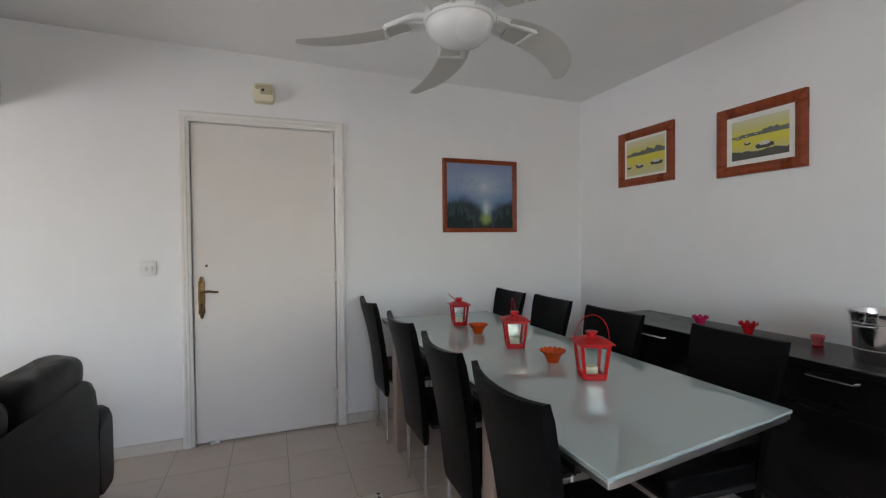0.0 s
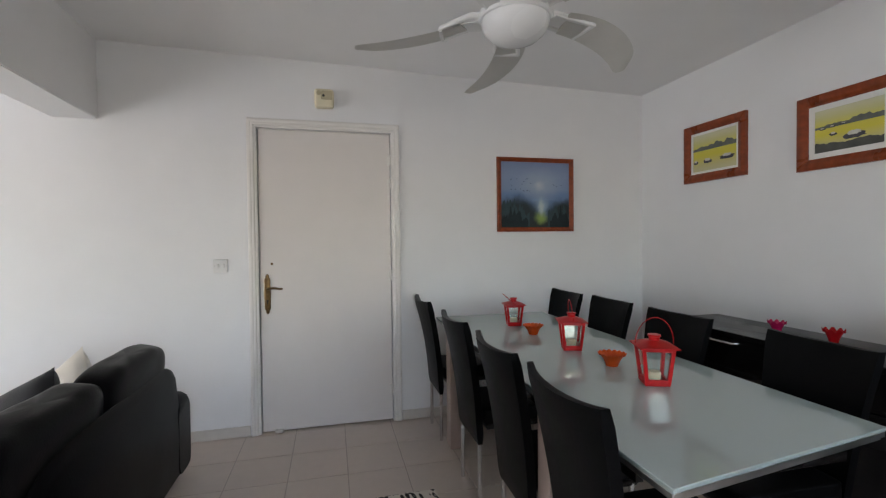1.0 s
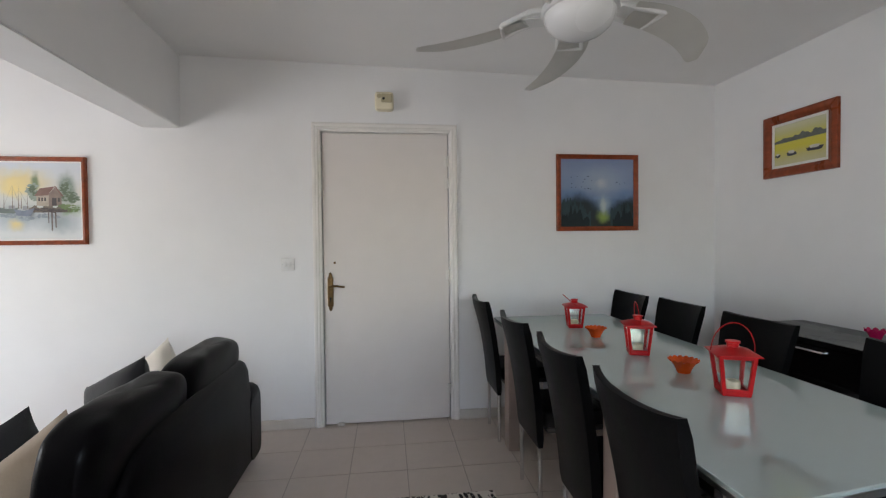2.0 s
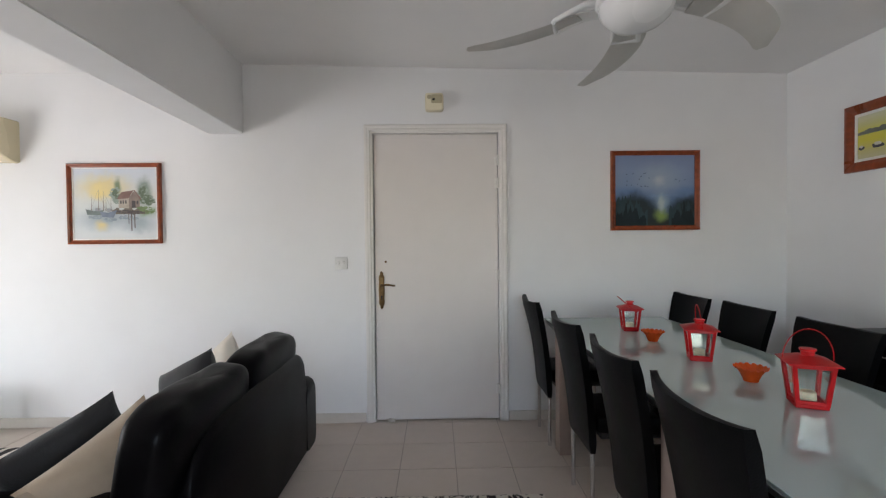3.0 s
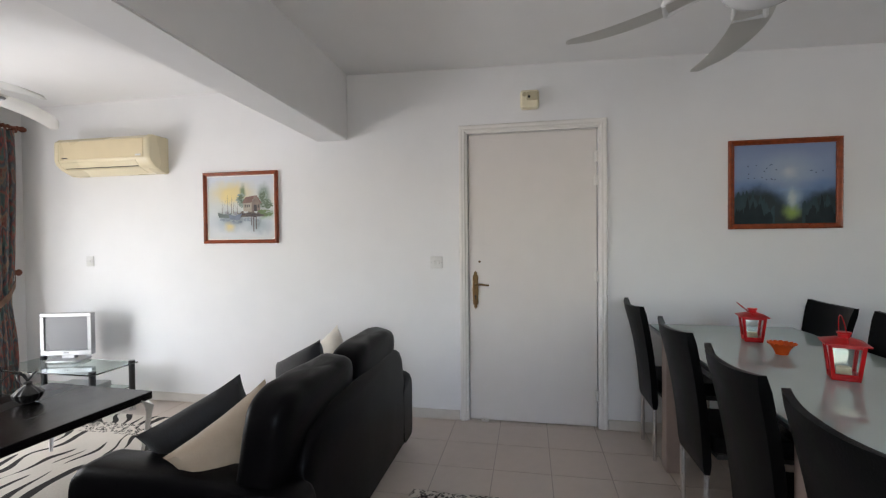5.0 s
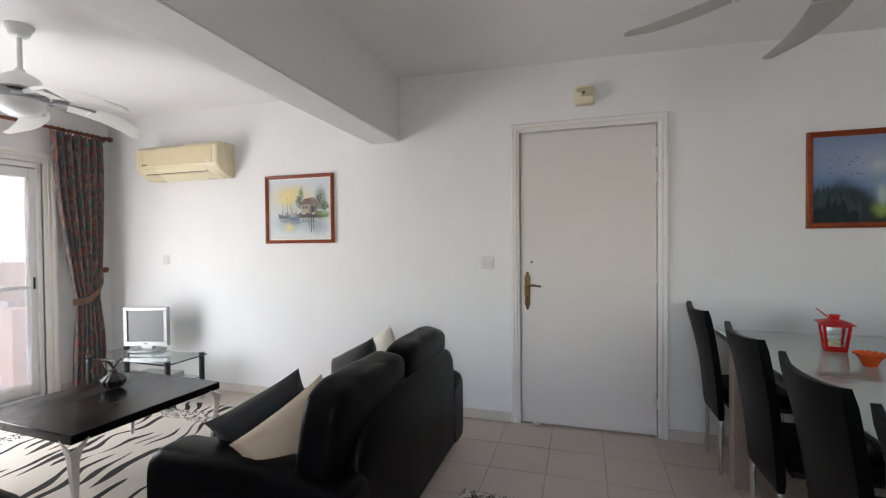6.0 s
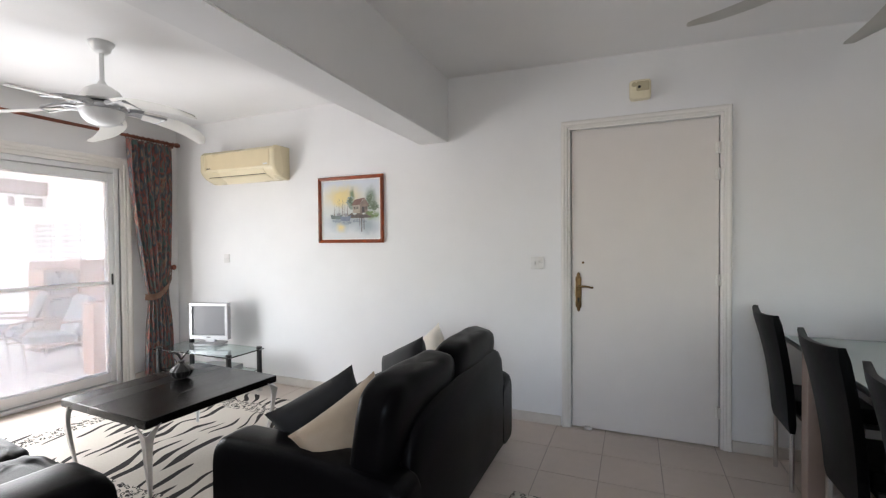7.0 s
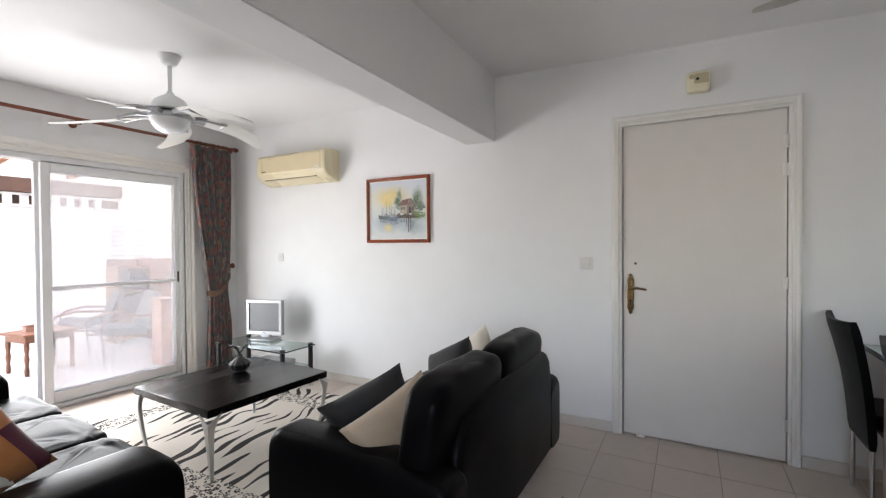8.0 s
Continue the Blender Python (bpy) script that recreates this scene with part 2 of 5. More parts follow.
def hazed_glass():
    """Clear pane; a faint translucent mix puts in the washed-out haze over the view."""
    m = bpy.data.materials.new("hazed_glass")
    m.use_nodes = True
    nt = m.node_tree
    b = nt.nodes["Principled BSDF"]
    b.inputs["Transmission Weight"].default_value, b.inputs["Roughness"].default_value = 1.0, 0.0
    b.inputs["Base Color"].default_value = (0.98, 0.99, 0.99, 1)
    tr = nt.nodes.new("ShaderNodeBsdfTranslucent")
    tr.inputs["Color"].default_value = (0.90, 0.88, 0.88, 1)
    nz = nt.nodes.new("ShaderNodeTexNoise")
    nz.inputs["Scale"].default_value = 3.0
    rng = nt.nodes.new("ShaderNodeMapRange")
    rng.inputs["To Min"].default_value, rng.inputs["To Max"].default_value = 0.13, 0.19
    nt.links.new(nz.outputs["Fac"], rng.inputs["Value"])
    mx = nt.nodes.new("ShaderNodeMixShader")
    nt.links.new(rng.outputs[0], mx.inputs[0])
    nt.links.new(b.outputs[0], mx.inputs[1])
    nt.links.new(tr.outputs[0], mx.inputs[2])
    nt.links.new(mx.outputs[0], nt.nodes["Material Output"].inputs["Surface"])
    return m


def translucent_roof():
    """Pale roof boards, made translucent so that daylight through them brightens the patio."""
    m = bpy.data.materials.new("translucent_roof")
    m.use_nodes = True
    nt = m.node_tree
    b = nt.nodes["Principled BSDF"]
    b.inputs["Base Color"].default_value, b.inputs["Roughness"].default_value = (0.78, 0.70, 0.64, 1), 0.5
    tr = nt.nodes.new("ShaderNodeBsdfTranslucent")
    tr.inputs["Color"].default_value = (0.91, 0.89, 0.885, 1)
    mx = nt.nodes.new("ShaderNodeMixShader")
    mx.inputs[0].default_value = 0.7
    nt.links.new(b.outputs[0], mx.inputs[1])
    nt.links.new(tr.outputs[0], mx.inputs[2])
    nt.links.new(mx.outputs[0], nt.nodes["Material Output"].inputs["Surface"])
    return m


RUG, CURTAIN, TRANSLUCENTROOF, HAZEDGLASS = rug_material(), curtain_material(), translucent_roof(), hazed_glass()


# ---- building helpers ----
def box(bm, c, s, bevel=0.0, seg=1, m=None):
    r = bmesh.ops.create_cube(bm, size=1.0, matrix=Matrix.Translation(c) @ Matrix.Diagonal((*s, 1)))
    if bevel:
        edges = list({e for v in r["verts"] for e in v.link_edges})
        got = bmesh.ops.bevel(bm, geom=edges, offset=bevel, segments=seg, affect="EDGES", profile=0.5)
        verts = {v for f in got["faces"] for v in f.verts} | {v for v in r["verts"] if v.is_valid}
    else:
        verts = set(r["verts"])
    if m is not None:
        # the bevelled piece is everything reachable from its own verts
        todo, seen = list(verts), set(verts)
        while todo:
            for e in todo.pop().link_edges:
                for v in e.verts:
                    if v not in seen:
                        seen.add(v)
                        todo.append(v)
        bmesh.ops.transform(bm, matrix=m, verts=list(seen))
    return bm


def cone(bm, a, b, r1, r2=None, seg=16, cap=True):
    """A round bar from a to b."""
    a, b = Vector(a), Vector(b)
    d = b - a
    m = Matrix.Translation((a + b) / 2) @ d.to_track_quat("Z", "Y").to_matrix().to_4x4()
    bmesh.ops.create_cone(bm, cap_ends=cap, segments=seg, radius1=r1, radius2=r1 if r2 is None else r2, depth=d.length, matrix=m)
    return bm


def lathe(bm, profile, seg=32, c=(0, 0, 0)):
    """A turned body from (radius, height) pairs."""
    rings = []
    for r, z in profile:
        rings.append([bm.verts.new((c[0] + r * math.cos(2 * math.pi * i / seg), c[1] + r * math.sin(2 * math.pi * i / seg), c[2] + z)) for i in range(seg)]
                     if r > 1e-5 else [bm.verts.new((c[0], c[1], c[2] + z))])
    for p, q in zip(rings, rings[1:]):
        for i in range(seg):
            j = (i + 1) % seg
            f = [p[i % len(p)], p[j % len(p)], q[j % len(q)], q[i % len(q)]]
            f = list(dict.fromkeys(f))
            if len(f) > 2:
                bm.faces.new(f)
    return bm


def loft(bm, rings, closed=True, cap=True):
    """A skin over rings of points, each ring a closed loop."""
    rs = [[bm.verts.new(p) for p in ring] for ring in rings]
    n = len(rs[0])
    for p, q in zip(rs, rs[1:]):
        for i in range(n if closed else n - 1):
            bm.faces.new((p[i], p[(i + 1) % n], q[(i + 1) % n], q[i]))
    if cap:
        bm.faces.new(rs[0][::-1])
        bm.faces.new(rs[-1])
    return bm


def tube(bm, pts, r, seg=8):
    pts = [Vector(p) for p in pts]
    rings = []
    for i, p in enumerate(pts):
        d = (pts[min(i + 1, len(pts) - 1)] - pts[max(i - 1, 0)]).normalized()
        q = d.to_track_quat("Z", "Y")
        rr = r(i / (len(pts) - 1)) if callable(r) else r
        rings.append([p + q @ Vector((rr * math.cos(2 * math.pi * k / seg), rr * math.sin(2 * math.pi * k / seg), 0)) for k in range(seg)])
    return loft(bm, rings)


def soft(bm, s, e=0.35, m=None, nu=28, nv=16, wrinkle=0.0, seed=0.0, crease=0.0):
    """A stuffed block: a superellipsoid of size s, with slight wrinkles."""
    def p(v, k):
        return math.copysign(abs(v) ** k, v)
    rings = []
    for j in range(nv + 1):
        a = -math.pi / 2 + math.pi * j / nv
        ring = []
        for i in range(nu):
            b = 2 * math.pi * i / nu
            q = Vector((s[0] / 2 * p(math.cos(a), e) * p(math.cos(b), e), s[1] / 2 * p(math.cos(a), e) * p(math.sin(b), e), s[2] / 2 * p(math.sin(a), e)))
            if wrinkle and 0 < j < nv:
                q += q.normalized() * wrinkle * noise.noise(q * 9 + Vector((seed, seed * 2, 0)))
            if crease and 0 < j < nv and q.z > 0:
                q.z += crease * noise.noise(Vector((q.x * 5 + seed, q.y * 30 + 3 * noise.noise(Vector((q.x * 6, q.y * 4, seed))), seed)))
            ring.append(q)
        rings.append(ring)
    rs = [[bm.verts.new(rings[0][0])]] + [[bm.verts.new(q) for q in r] for r in rings[1:-1]] + [[bm.verts.new(rings[-1][0])]]
    for a, b in zip(rs, rs[1:]):
        for i in range(nu):
            f = list(dict.fromkeys([a[i % len(a)], a[(i + 1) % nu % len(a)], b[(i + 1) % nu % len(b)], b[i % len(b)]]))
            if len(f) > 2:
                bm.faces.new(f)
    if m is not None:
        bmesh.ops.transform(bm, matrix=m, verts=[v for r in rs for v in r])
    return bm


def pillow(bm, w, h, t, n=18, wrinkle=0.006, seed=0.0):
    """A scatter cushion in its own x-z plane: pinched edges, pointed corners, a plump middle."""
    grid = {}
    for side in (1, -1):
        for i in range(n + 1):
            for j in range(n + 1):
                u, v = 2 * i / n - 1, 2 * j / n - 1
                rim = i in (0, n) or j in (0, n)
                if side == -1 and rim:
                    grid[side, i, j] = grid[1, i, j]
                    continue
                pull = 1 - 0.10 * (1 - u * u) * abs(v) ** 2
                pull2 = 1 - 0.10 * (1 - v * v) * abs(u) ** 2
                d = (1 - u ** 4) ** 0.55 * (1 - v ** 4) ** 0.55
                x, z = w / 2 * u * pull2, h / 2 * v * pull
                y = side * t / 2 * d + (0 if rim else wrinkle * noise.noise(Vector((x * 9 + seed, z * 9, side * 3 + seed))))
                grid[side, i, j] = bm.verts.new((x, y, z))
    for side in (1, -1):
        for i in range(n):
            for j in range(n):
                f = [grid[side, i, j], grid[side, i + 1, j], grid[side, i + 1, j + 1], grid[side, i, j + 1]]
                bm.faces.new(f if side == -1 else f[::-1])
    return bm


def mesh(name, bm, materials, smooth=True, angle=40):
    bmesh.ops.recalc_face_normals(bm, faces=bm.faces)
    me = bpy.data.meshes.new(name)
    if smooth:
        for f in bm.faces:
            f.smooth = True
        lim = radians(angle)
        for e in bm.edges:
            if len(e.link_faces) == 2 and e.calc_face_angle(0) > lim:
                e.smooth = False
    bm.to_mesh(me)
    bm.free()
    for m in materials if isinstance(materials, (list, tuple)) else [materials]:
        me.materials.append(m)
    return me


def part(name, bm, material, parent, label="", m=None, smooth=True):
    ob = new(name, mesh(name, bm, material, smooth))
    ob.parent = parent
    if m is not None:
        ob.matrix_basis = m
    if label:
        ob["label"] = label
    return ob


def thing(name, m, label, category, group="", kind=""):
    ob = new(name)
    ob.empty_display_size = 0.1
    ob.matrix_basis = m
    return tagged(ob, label, category, group, kind)


def setting(name, bm, material, label, category, smooth=False):
    return tagged(new(name, mesh(name, bm, material, smooth)), label, category, kind="structure")


def B():
    return bmesh.new()


# ---- the rooms ----
NORTH, EAST, WEST, SOUTH, HIGH, THICK = 3.316, 2.500, -4.370, -2.0, 2.475, 0.2
BX0, BX1, BZ = -1.585, -1.342, 2.044     # the beam
DINE_W, DINE_E = 2.527, 2.442             # the dining ceiling falls slightly eastward
TOP = 2.60
DX0, DX1, DTOP = -0.443, 0.441, 2.04      # front door opening
SY0, SY1, STOP = 0.42, 2.755, 1.975        # sliding door opening


def span(bm, x0, x1, y0, y1, z0, z1, bevel=0.0):
    return box(bm, ((x0 + x1) / 2, (y0 + y1) / 2, (z0 + z1) / 2), (x1 - x0, y1 - y0, z1 - z0), bevel)


bm = B()
span(bm, WEST - THICK, DX0, NORTH, NORTH + THICK, -0.1, TOP)
span(bm, DX1, EAST + THICK, NORTH, NORTH + THICK, -0.1, TOP)
span(bm, DX0, DX1, NORTH, NORTH + THICK, DTOP, TOP)
setting("wall_north", bm, WALL, "white painted plaster wall with the front door", "wall")
bm = B()
span(bm, EAST, EAST + THICK, SOUTH, NORTH, -0.1, TOP)
setting("wall_east", bm, WALL, "white painted plaster wall behind the sideboard", "wall")
bm = B()
span(bm, WEST - THICK, WEST, SOUTH, SY0, -0.1, TOP)
span(bm, WEST - THICK, WEST, SY1, NORTH, -0.1, TOP)
span(bm, WEST - THICK, WEST, SY0, SY1, STOP, TOP)
setting("wall_west", bm, WALL, "white painted plaster wall with sliding patio door", "wall")
bm = B()
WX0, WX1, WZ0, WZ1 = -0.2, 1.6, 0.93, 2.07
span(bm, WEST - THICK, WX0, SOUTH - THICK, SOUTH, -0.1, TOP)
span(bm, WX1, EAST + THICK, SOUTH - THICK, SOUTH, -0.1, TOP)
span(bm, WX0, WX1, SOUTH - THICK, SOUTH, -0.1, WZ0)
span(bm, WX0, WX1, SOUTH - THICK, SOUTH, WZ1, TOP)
setting("wall_south", bm, WALL, "plain white wall closing the room, with an added window", "wall")
# window added out of view, only as an opening for the fill lamp
wf = tagged(new("window_1"), "unseen window added to brighten the dining side", "window", kind="structure")
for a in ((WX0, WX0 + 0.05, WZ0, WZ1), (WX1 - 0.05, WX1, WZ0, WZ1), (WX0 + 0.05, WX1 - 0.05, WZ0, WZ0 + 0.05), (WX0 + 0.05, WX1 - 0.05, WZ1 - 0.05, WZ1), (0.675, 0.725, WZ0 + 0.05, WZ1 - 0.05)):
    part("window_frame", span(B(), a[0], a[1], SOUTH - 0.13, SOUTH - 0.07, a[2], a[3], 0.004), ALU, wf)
bm = B()
span(bm, WEST - 0.01, BX0 + 0.20, SOUTH - 0.01, NORTH + 0.01, HIGH, TOP)
loft(bm, [[(x, SOUTH - 0.01, z), (x, NORTH + 0.01, z), (x, NORTH + 0.01, TOP), (x, SOUTH - 0.01, TOP)] for x, z in ((BX1 - 0.02, DINE_W), (EAST + 0.01, DINE_E))])
setting("ceiling", bm, CEIL, "white painted ceiling in two fields beside a beam", "ceiling")
# unseen slab; its deep eaves are added to keep the sun out
bm = B()
span(bm, WEST - THICK - 0.3, EAST + THICK + 0.3, SOUTH - THICK - 1.5, NORTH + THICK + 0.3, TOP, TOP + 0.2)
setting("roof_slab", bm, PATIOWALL, "unseen roof slab with eaves added to block the sun", "roof")
bm = B()
loft(bm, [[(BX0 + 0.030 * (NORTH - y), y, BZ), (BX1 + 0.030 * (NORTH - y), y, BZ), (BX1 + 0.030 * (NORTH - y), y, TOP - 0.02), (BX0 + 0.030 * (NORTH - y), y, TOP - 0.02)] for y in (SOUTH, NORTH - 0.001)])
bmesh.ops.bevel(bm, geom=list(bm.edges), offset=0.006, segments=2, affect="EDGES")
setting("ceiling_beam", bm, WALL, "white plastered beam between dining and living area", "beam")
# unseen panel, added so that no sky light leaks round the door leaf
bm = B()
span(bm, DX0 - 0.3, DX1 + 0.3, NORTH + THICK + 0.001, NORTH + THICK + 0.1, -0.1, TOP)
setting("wall_hall", bm, WALL, "unseen wall added behind the front door to stop stray light", "wall")

bm = B()
span(bm, DX1 + 0.062, EAST, NORTH - 0.012, NORTH + 0.001, 0, 0.068, 0.003)
span(bm, WEST, DX0 - 0.067, NORTH - 0.012, NORTH + 0.001, 0, 0.068, 0.003)
span(bm, EAST - 0.012, EAST + 0.001, SOUTH, NORTH - 0.012, 0, 0.068, 0.003)
span(bm, WEST - 0.001, WEST + 0.012, SY1 + 0.11, NORTH - 0.012, 0, 0.068, 0.003)
span(bm, WEST - 0.001, WEST + 0.012, SOUTH, SY0 - 0.11, 0, 0.068, 0.003)
setting("baseboard", bm, SKIRT, "low beige tiled skirting along the walls", "baseboard")

# ---- front door ----
door = thing("door_1", pose(0, NORTH, 0), "closed cream painted flush front door in moulded frame", "door", kind="structure")
part("door_leaf", span(B(), DX0 + 0.006, DX1 - 0.005, 0.010, 0.055, 0.009, DTOP - 0.006, 0.003), DOORPAINT, door, "cream painted flush leaf")


def casing(parent, a0, a1, top, prof, place, names):
    """A mitred moulding round an opening: place(along, out, up) puts a point of it into the parent's space."""
    for k, name in enumerate(names):
        if k == 0:
            rings = [[place(a0 - q, d, z + (q if z else 0)) for q, d in prof] for z in (0, top)]
        elif k == 1:
            rings = [[place(a1 + q, d, z + (q if z else 0)) for q, d in prof] for z in (0, top)]
        else:
            rings = [[place(a0 - q, d, top + q) for q, d in prof], [place(a1 + q, d, top + q) for q, d in prof]]
        part(name, loft(B(), rings), TRIMPAINT, parent)


CASING = [(0, -0.012), (0, 0.004), (0.005, 0.007), (0.016, 0.007), (0.019, 0.013), (0.026, 0.016), (0.034, 0.014), (0.040, 0.017), (0.052, 0.0185), (0.057, 0.017), (0.060, 0.011), (0.060, -0.002)]
casing(door, DX0, DX1, DTOP, CASING, lambda a, d, z: (a, -d, z), ("door_jamb", "door_jamb", "door_head"))
part("stop_bead", span(B(), DX0, DX1, 0.014, 0.05, DTOP - 0.005, DTOP + 0.002), TRIMPAINT, door)
bm = B()
outline = [(0.0, -0.135), (0.008, -0.128), (0.012, -0.118), (0.010, -0.110), (0.018, -0.102), (0.020, -0.085), (0.018, -0.06), (0.020, -0.03), (0.021, 0.0), (0.020, 0.03), (0.018, 0.06), (0.020, 0.085), (0.018, 0.102), (0.010, 0.110), (0.012, 0.118), (0.008, 0.128), (0.0, 0.135)]
rim = outline + [(-x, z) for x, z in outline[-2:0:-1]]
loft(bm, [[(x, 0.002, z) for x, z in rim], [(x, -0.004, z) for x, z in rim], [(x * 0.78, -0.007, z * 0.97) for x, z in rim]])
for z in (0.098, -0.098):
    cone(bm, (0, -0.006, z), (0, -0.010, z), 0.010, 0.006, 14)
plate = part("handle_plate", bm, BRASS, door, "aged brass backplate", pose(-0.392, 0.008, 0.936))
bm = B()
cone(bm, (0, 0, 0.035), (0, -0.045, 0.035), 0.009, 0.008)
tube(bm, [(0, -0.045, 0.035), (0.02, -0.05, 0.042), (0.05, -0.05, 0.043), (0.08, -0.048, 0.037), (0.1, -0.046, 0.036)], lambda s: 0.0085 - 0.002 * s)
part("lever", bm, BRASS, plate, "curved brass lever")
bm = B()
cone(bm, (0, -0.004, -0.045), (0, -0.0085, -0.045), 0.007, 0.007)
box(bm, (0, -0.0065, -0.058), (0.006, 0.004, 0.02))
part("key_hole", bm, DARKHOLE, plate)
part("spy_hole", cone(B(), (-0.362, 0.013, 1.137), (-0.362, 0.006, 1.137), 0.009, 0.008), BRASS, door, "small brass spy hole")
for z in (1.846, 1.687, 1.039, 0.224):
    bm = B()
    cone(bm, (DX1 - 0.006, -0.004, z - 0.035), (DX1 - 0.006, -0.004, z + 0.035), 0.008, 0.008, 12)
    for k in (-0.02, 0.0, 0.02):
        cone(bm, (DX1 - 0.006, -0.004, z + k - 0.002), (DX1 - 0.006, -0.004, z + k + 0.002), 0.0095, 0.0095, 12)
    box(bm, (DX1 - 0.016, 0.008, z), (0.02, 0.01, 0.066), 0.001)
    part("hinge", bm, TRIMPAINT, door)
bm = B()
box(bm, (-0.33, -0.012, 0.016), (0.05, 0.035, 0.018), 0.004)
cone(bm, (-0.33, -0.02, 0.02), (-0.33, -0.03, 0.034), 0.010, 0.007)
part("door_catch", bm, TRIMPAINT, door)

# ---- alarm box, switches ----
alarm = thing("alarm_sensor", pose(-0.006, NORTH, 2.245), "yellowed plastic alarm sensor box on wall", "sensor")
part("case", soft(B(), (0.128, 0.07, 0.122), 0.30, pose(0, -0.026, 0), 40, 20), ALARM, alarm)
part("cover", soft(B(), (0.075, 0.02, 0.06), 0.25, pose(0.016, -0.056, 0.016)), mat("alarm_cover", (0.46, 0.40, 0.26), 0.5, vary=0.08), alarm, "darker tan sensor cover")
part("sounder", cone(B(), (-0.034, -0.055, 0.030), (-0.034, -0.063, 0.030), 0.018, 0.015), mat("alarm_cover", (0.46, 0.40, 0.26)), alarm)
part("led", cone(B(), (-0.004, -0.060, 0.012), (-0.004, -0.070, 0.012), 0.010, 0.008), DARKHOLE, alarm)


def wall_switch(x, z, w, name, label):
    t = thing(name, pose(x, NORTH, z), label, "switch" if "switch" in name else "socket")
    part("plate", box(B(), (0, -0.005, 0), (w, 0.01, 0.086), 0.003, 2), SWITCH, t)
    for k in ((-0.016, 0.016) if w > 0.08 else (0,)):
        part("rocker", box(B(), (k, -0.011, 0), (0.016, 0.008, 0.026), 0.002, m=pose(0, 0, 0, 4)), SWITCH, t)
    for k in (-1, 1):
        part("screw", cone(B(), (k * w * 0.40, -0.009, 0), (k * w * 0.40, -0.0115, 0), 0.0035, 0.003, 10), ALU, t)
    return t


wall_switch(-0.673, 1.132, 0.088, "light_switch", "white double light switch beside the door")
wall_switch(-3.67, 1.142, 0.07, "wall_socket", "small white wall socket above the television")

# ---- pictures ----
def paint(name, color):
    return mat("paint_" + name, color, 0.75, vary=0.28, scale=22, bump=0.15, bump_scale=80)


def gradient(name, stops, wob=0.05, washes=(), ragged=0.03):
    """Brushed canvas whose colour runs from bottom to top, with soft washes (x, z, rx, rz, hardness, colour) over it."""
    m = bpy.data.materials.new(name)
    m.use_nodes = True
    nt = m.node_tree
    N, L = nt.nodes.new, nt.links.new
    b = nt.nodes["Principled BSDF"]
    tc, sep, nz = N("ShaderNodeTexCoord"), N("ShaderNodeSeparateXYZ"), N("ShaderNodeTexNoise")
    L(tc.outputs["Generated"], sep.inputs[0])
    mp = N("ShaderNodeMapping")
    mp.inputs["Scale"].default_value = (3, 3, 9)
    L(tc.outputs["Generated"], mp.inputs["Vector"])
    L(mp.outputs[0], nz.inputs["Vector"])
    nz.inputs["Scale"].default_value, nz.inputs["Detail"].default_value = 2.2, 6
    ma = N("ShaderNodeMath")
    ma.operation = "MULTIPLY_ADD"
    ma.inputs[1].default_value = wob * 2
    L(nz.outputs["Fac"], ma.inputs[0])
    L(sep.outputs["Z"], ma.inputs[2])
    cr = N("ShaderNodeValToRGB")
    while len(cr.color_ramp.elements) < len(stops):
        cr.color_ramp.elements.new(0.5)
    for e, (p, c) in zip(cr.color_ramp.elements, stops):
        e.position, e.color = min(1, p + wob), (*c, 1)
    L(ma.outputs[0], cr.inputs[0])
    result = cr.outputs[0]
    fray = N("ShaderNodeTexNoise")
    fray.inputs["Scale"].default_value, fray.inputs["Detail"].default_value = 16, 5
    L(tc.outputs["Object"], fray.inputs["Vector"])
    shift = N("ShaderNodeVectorMath")
    shift.operation = "MULTIPLY_ADD"
    shift.inputs[1].default_value = (ragged, 0, 2 * ragged)
    L(fray.outputs["Color"], shift.inputs[0])
    L(tc.outputs["Object"], shift.inputs[2])
    for x, z, rx, rz, hard, c in washes:
        place = N("ShaderNodeMapping")
        place.vector_type = "POINT"
        place.inputs["Location"].default_value = (-(x + ragged / 2) / rx, 0, -(z + ragged) / rz)
        place.inputs["Scale"].default_value = (1 / rx, 0, 1 / rz)
        L(shift.outputs[0], place.inputs["Vector"])
        size = N("ShaderNodeVectorMath")
        size.operation = "LENGTH"
        L(place.outputs[0], size.inputs[0])
        fade = N("ShaderNodeMapRange")
        fade.interpolation_type = "SMOOTHSTEP"
        fade.inputs["From Min"].default_value, fade.inputs["From Max"].default_value = hard, 1.0
        fade.inputs["To Min"].default_value, fade.inputs["To Max"].default_value = 1.0, 0.0
        L(size.outputs["Value"], fade.inputs["Value"])
        mx = N("ShaderNodeMix")
        mx.data_type = "RGBA"
        L(fade.outputs[0], mx.inputs[0])
        L(result, mx.inputs[6])
        mx.inputs[7].default_value = (*c, 1)
        result = mx.outputs[2]
    L(result, b.inputs["Base Color"])
    b.inputs["Roughness"].default_value = 0.6
    return m


def blob(bm, x, z, rx, rz, y, n=12, rough=0.25, seed=1):
    """A flat daub of paint with an uneven rim."""
    vs = []
    for i in range(n):
        a = 2 * math.pi * i / n
        k = 1 + rough * noise.noise(Vector((math.cos(a) * 2 + seed * 3.7, math.sin(a) * 2, seed)))
        vs.append(bm.verts.new((x + rx * k * math.cos(a), y, z + rz * k * math.sin(a))))
    bm.faces.new(vs)


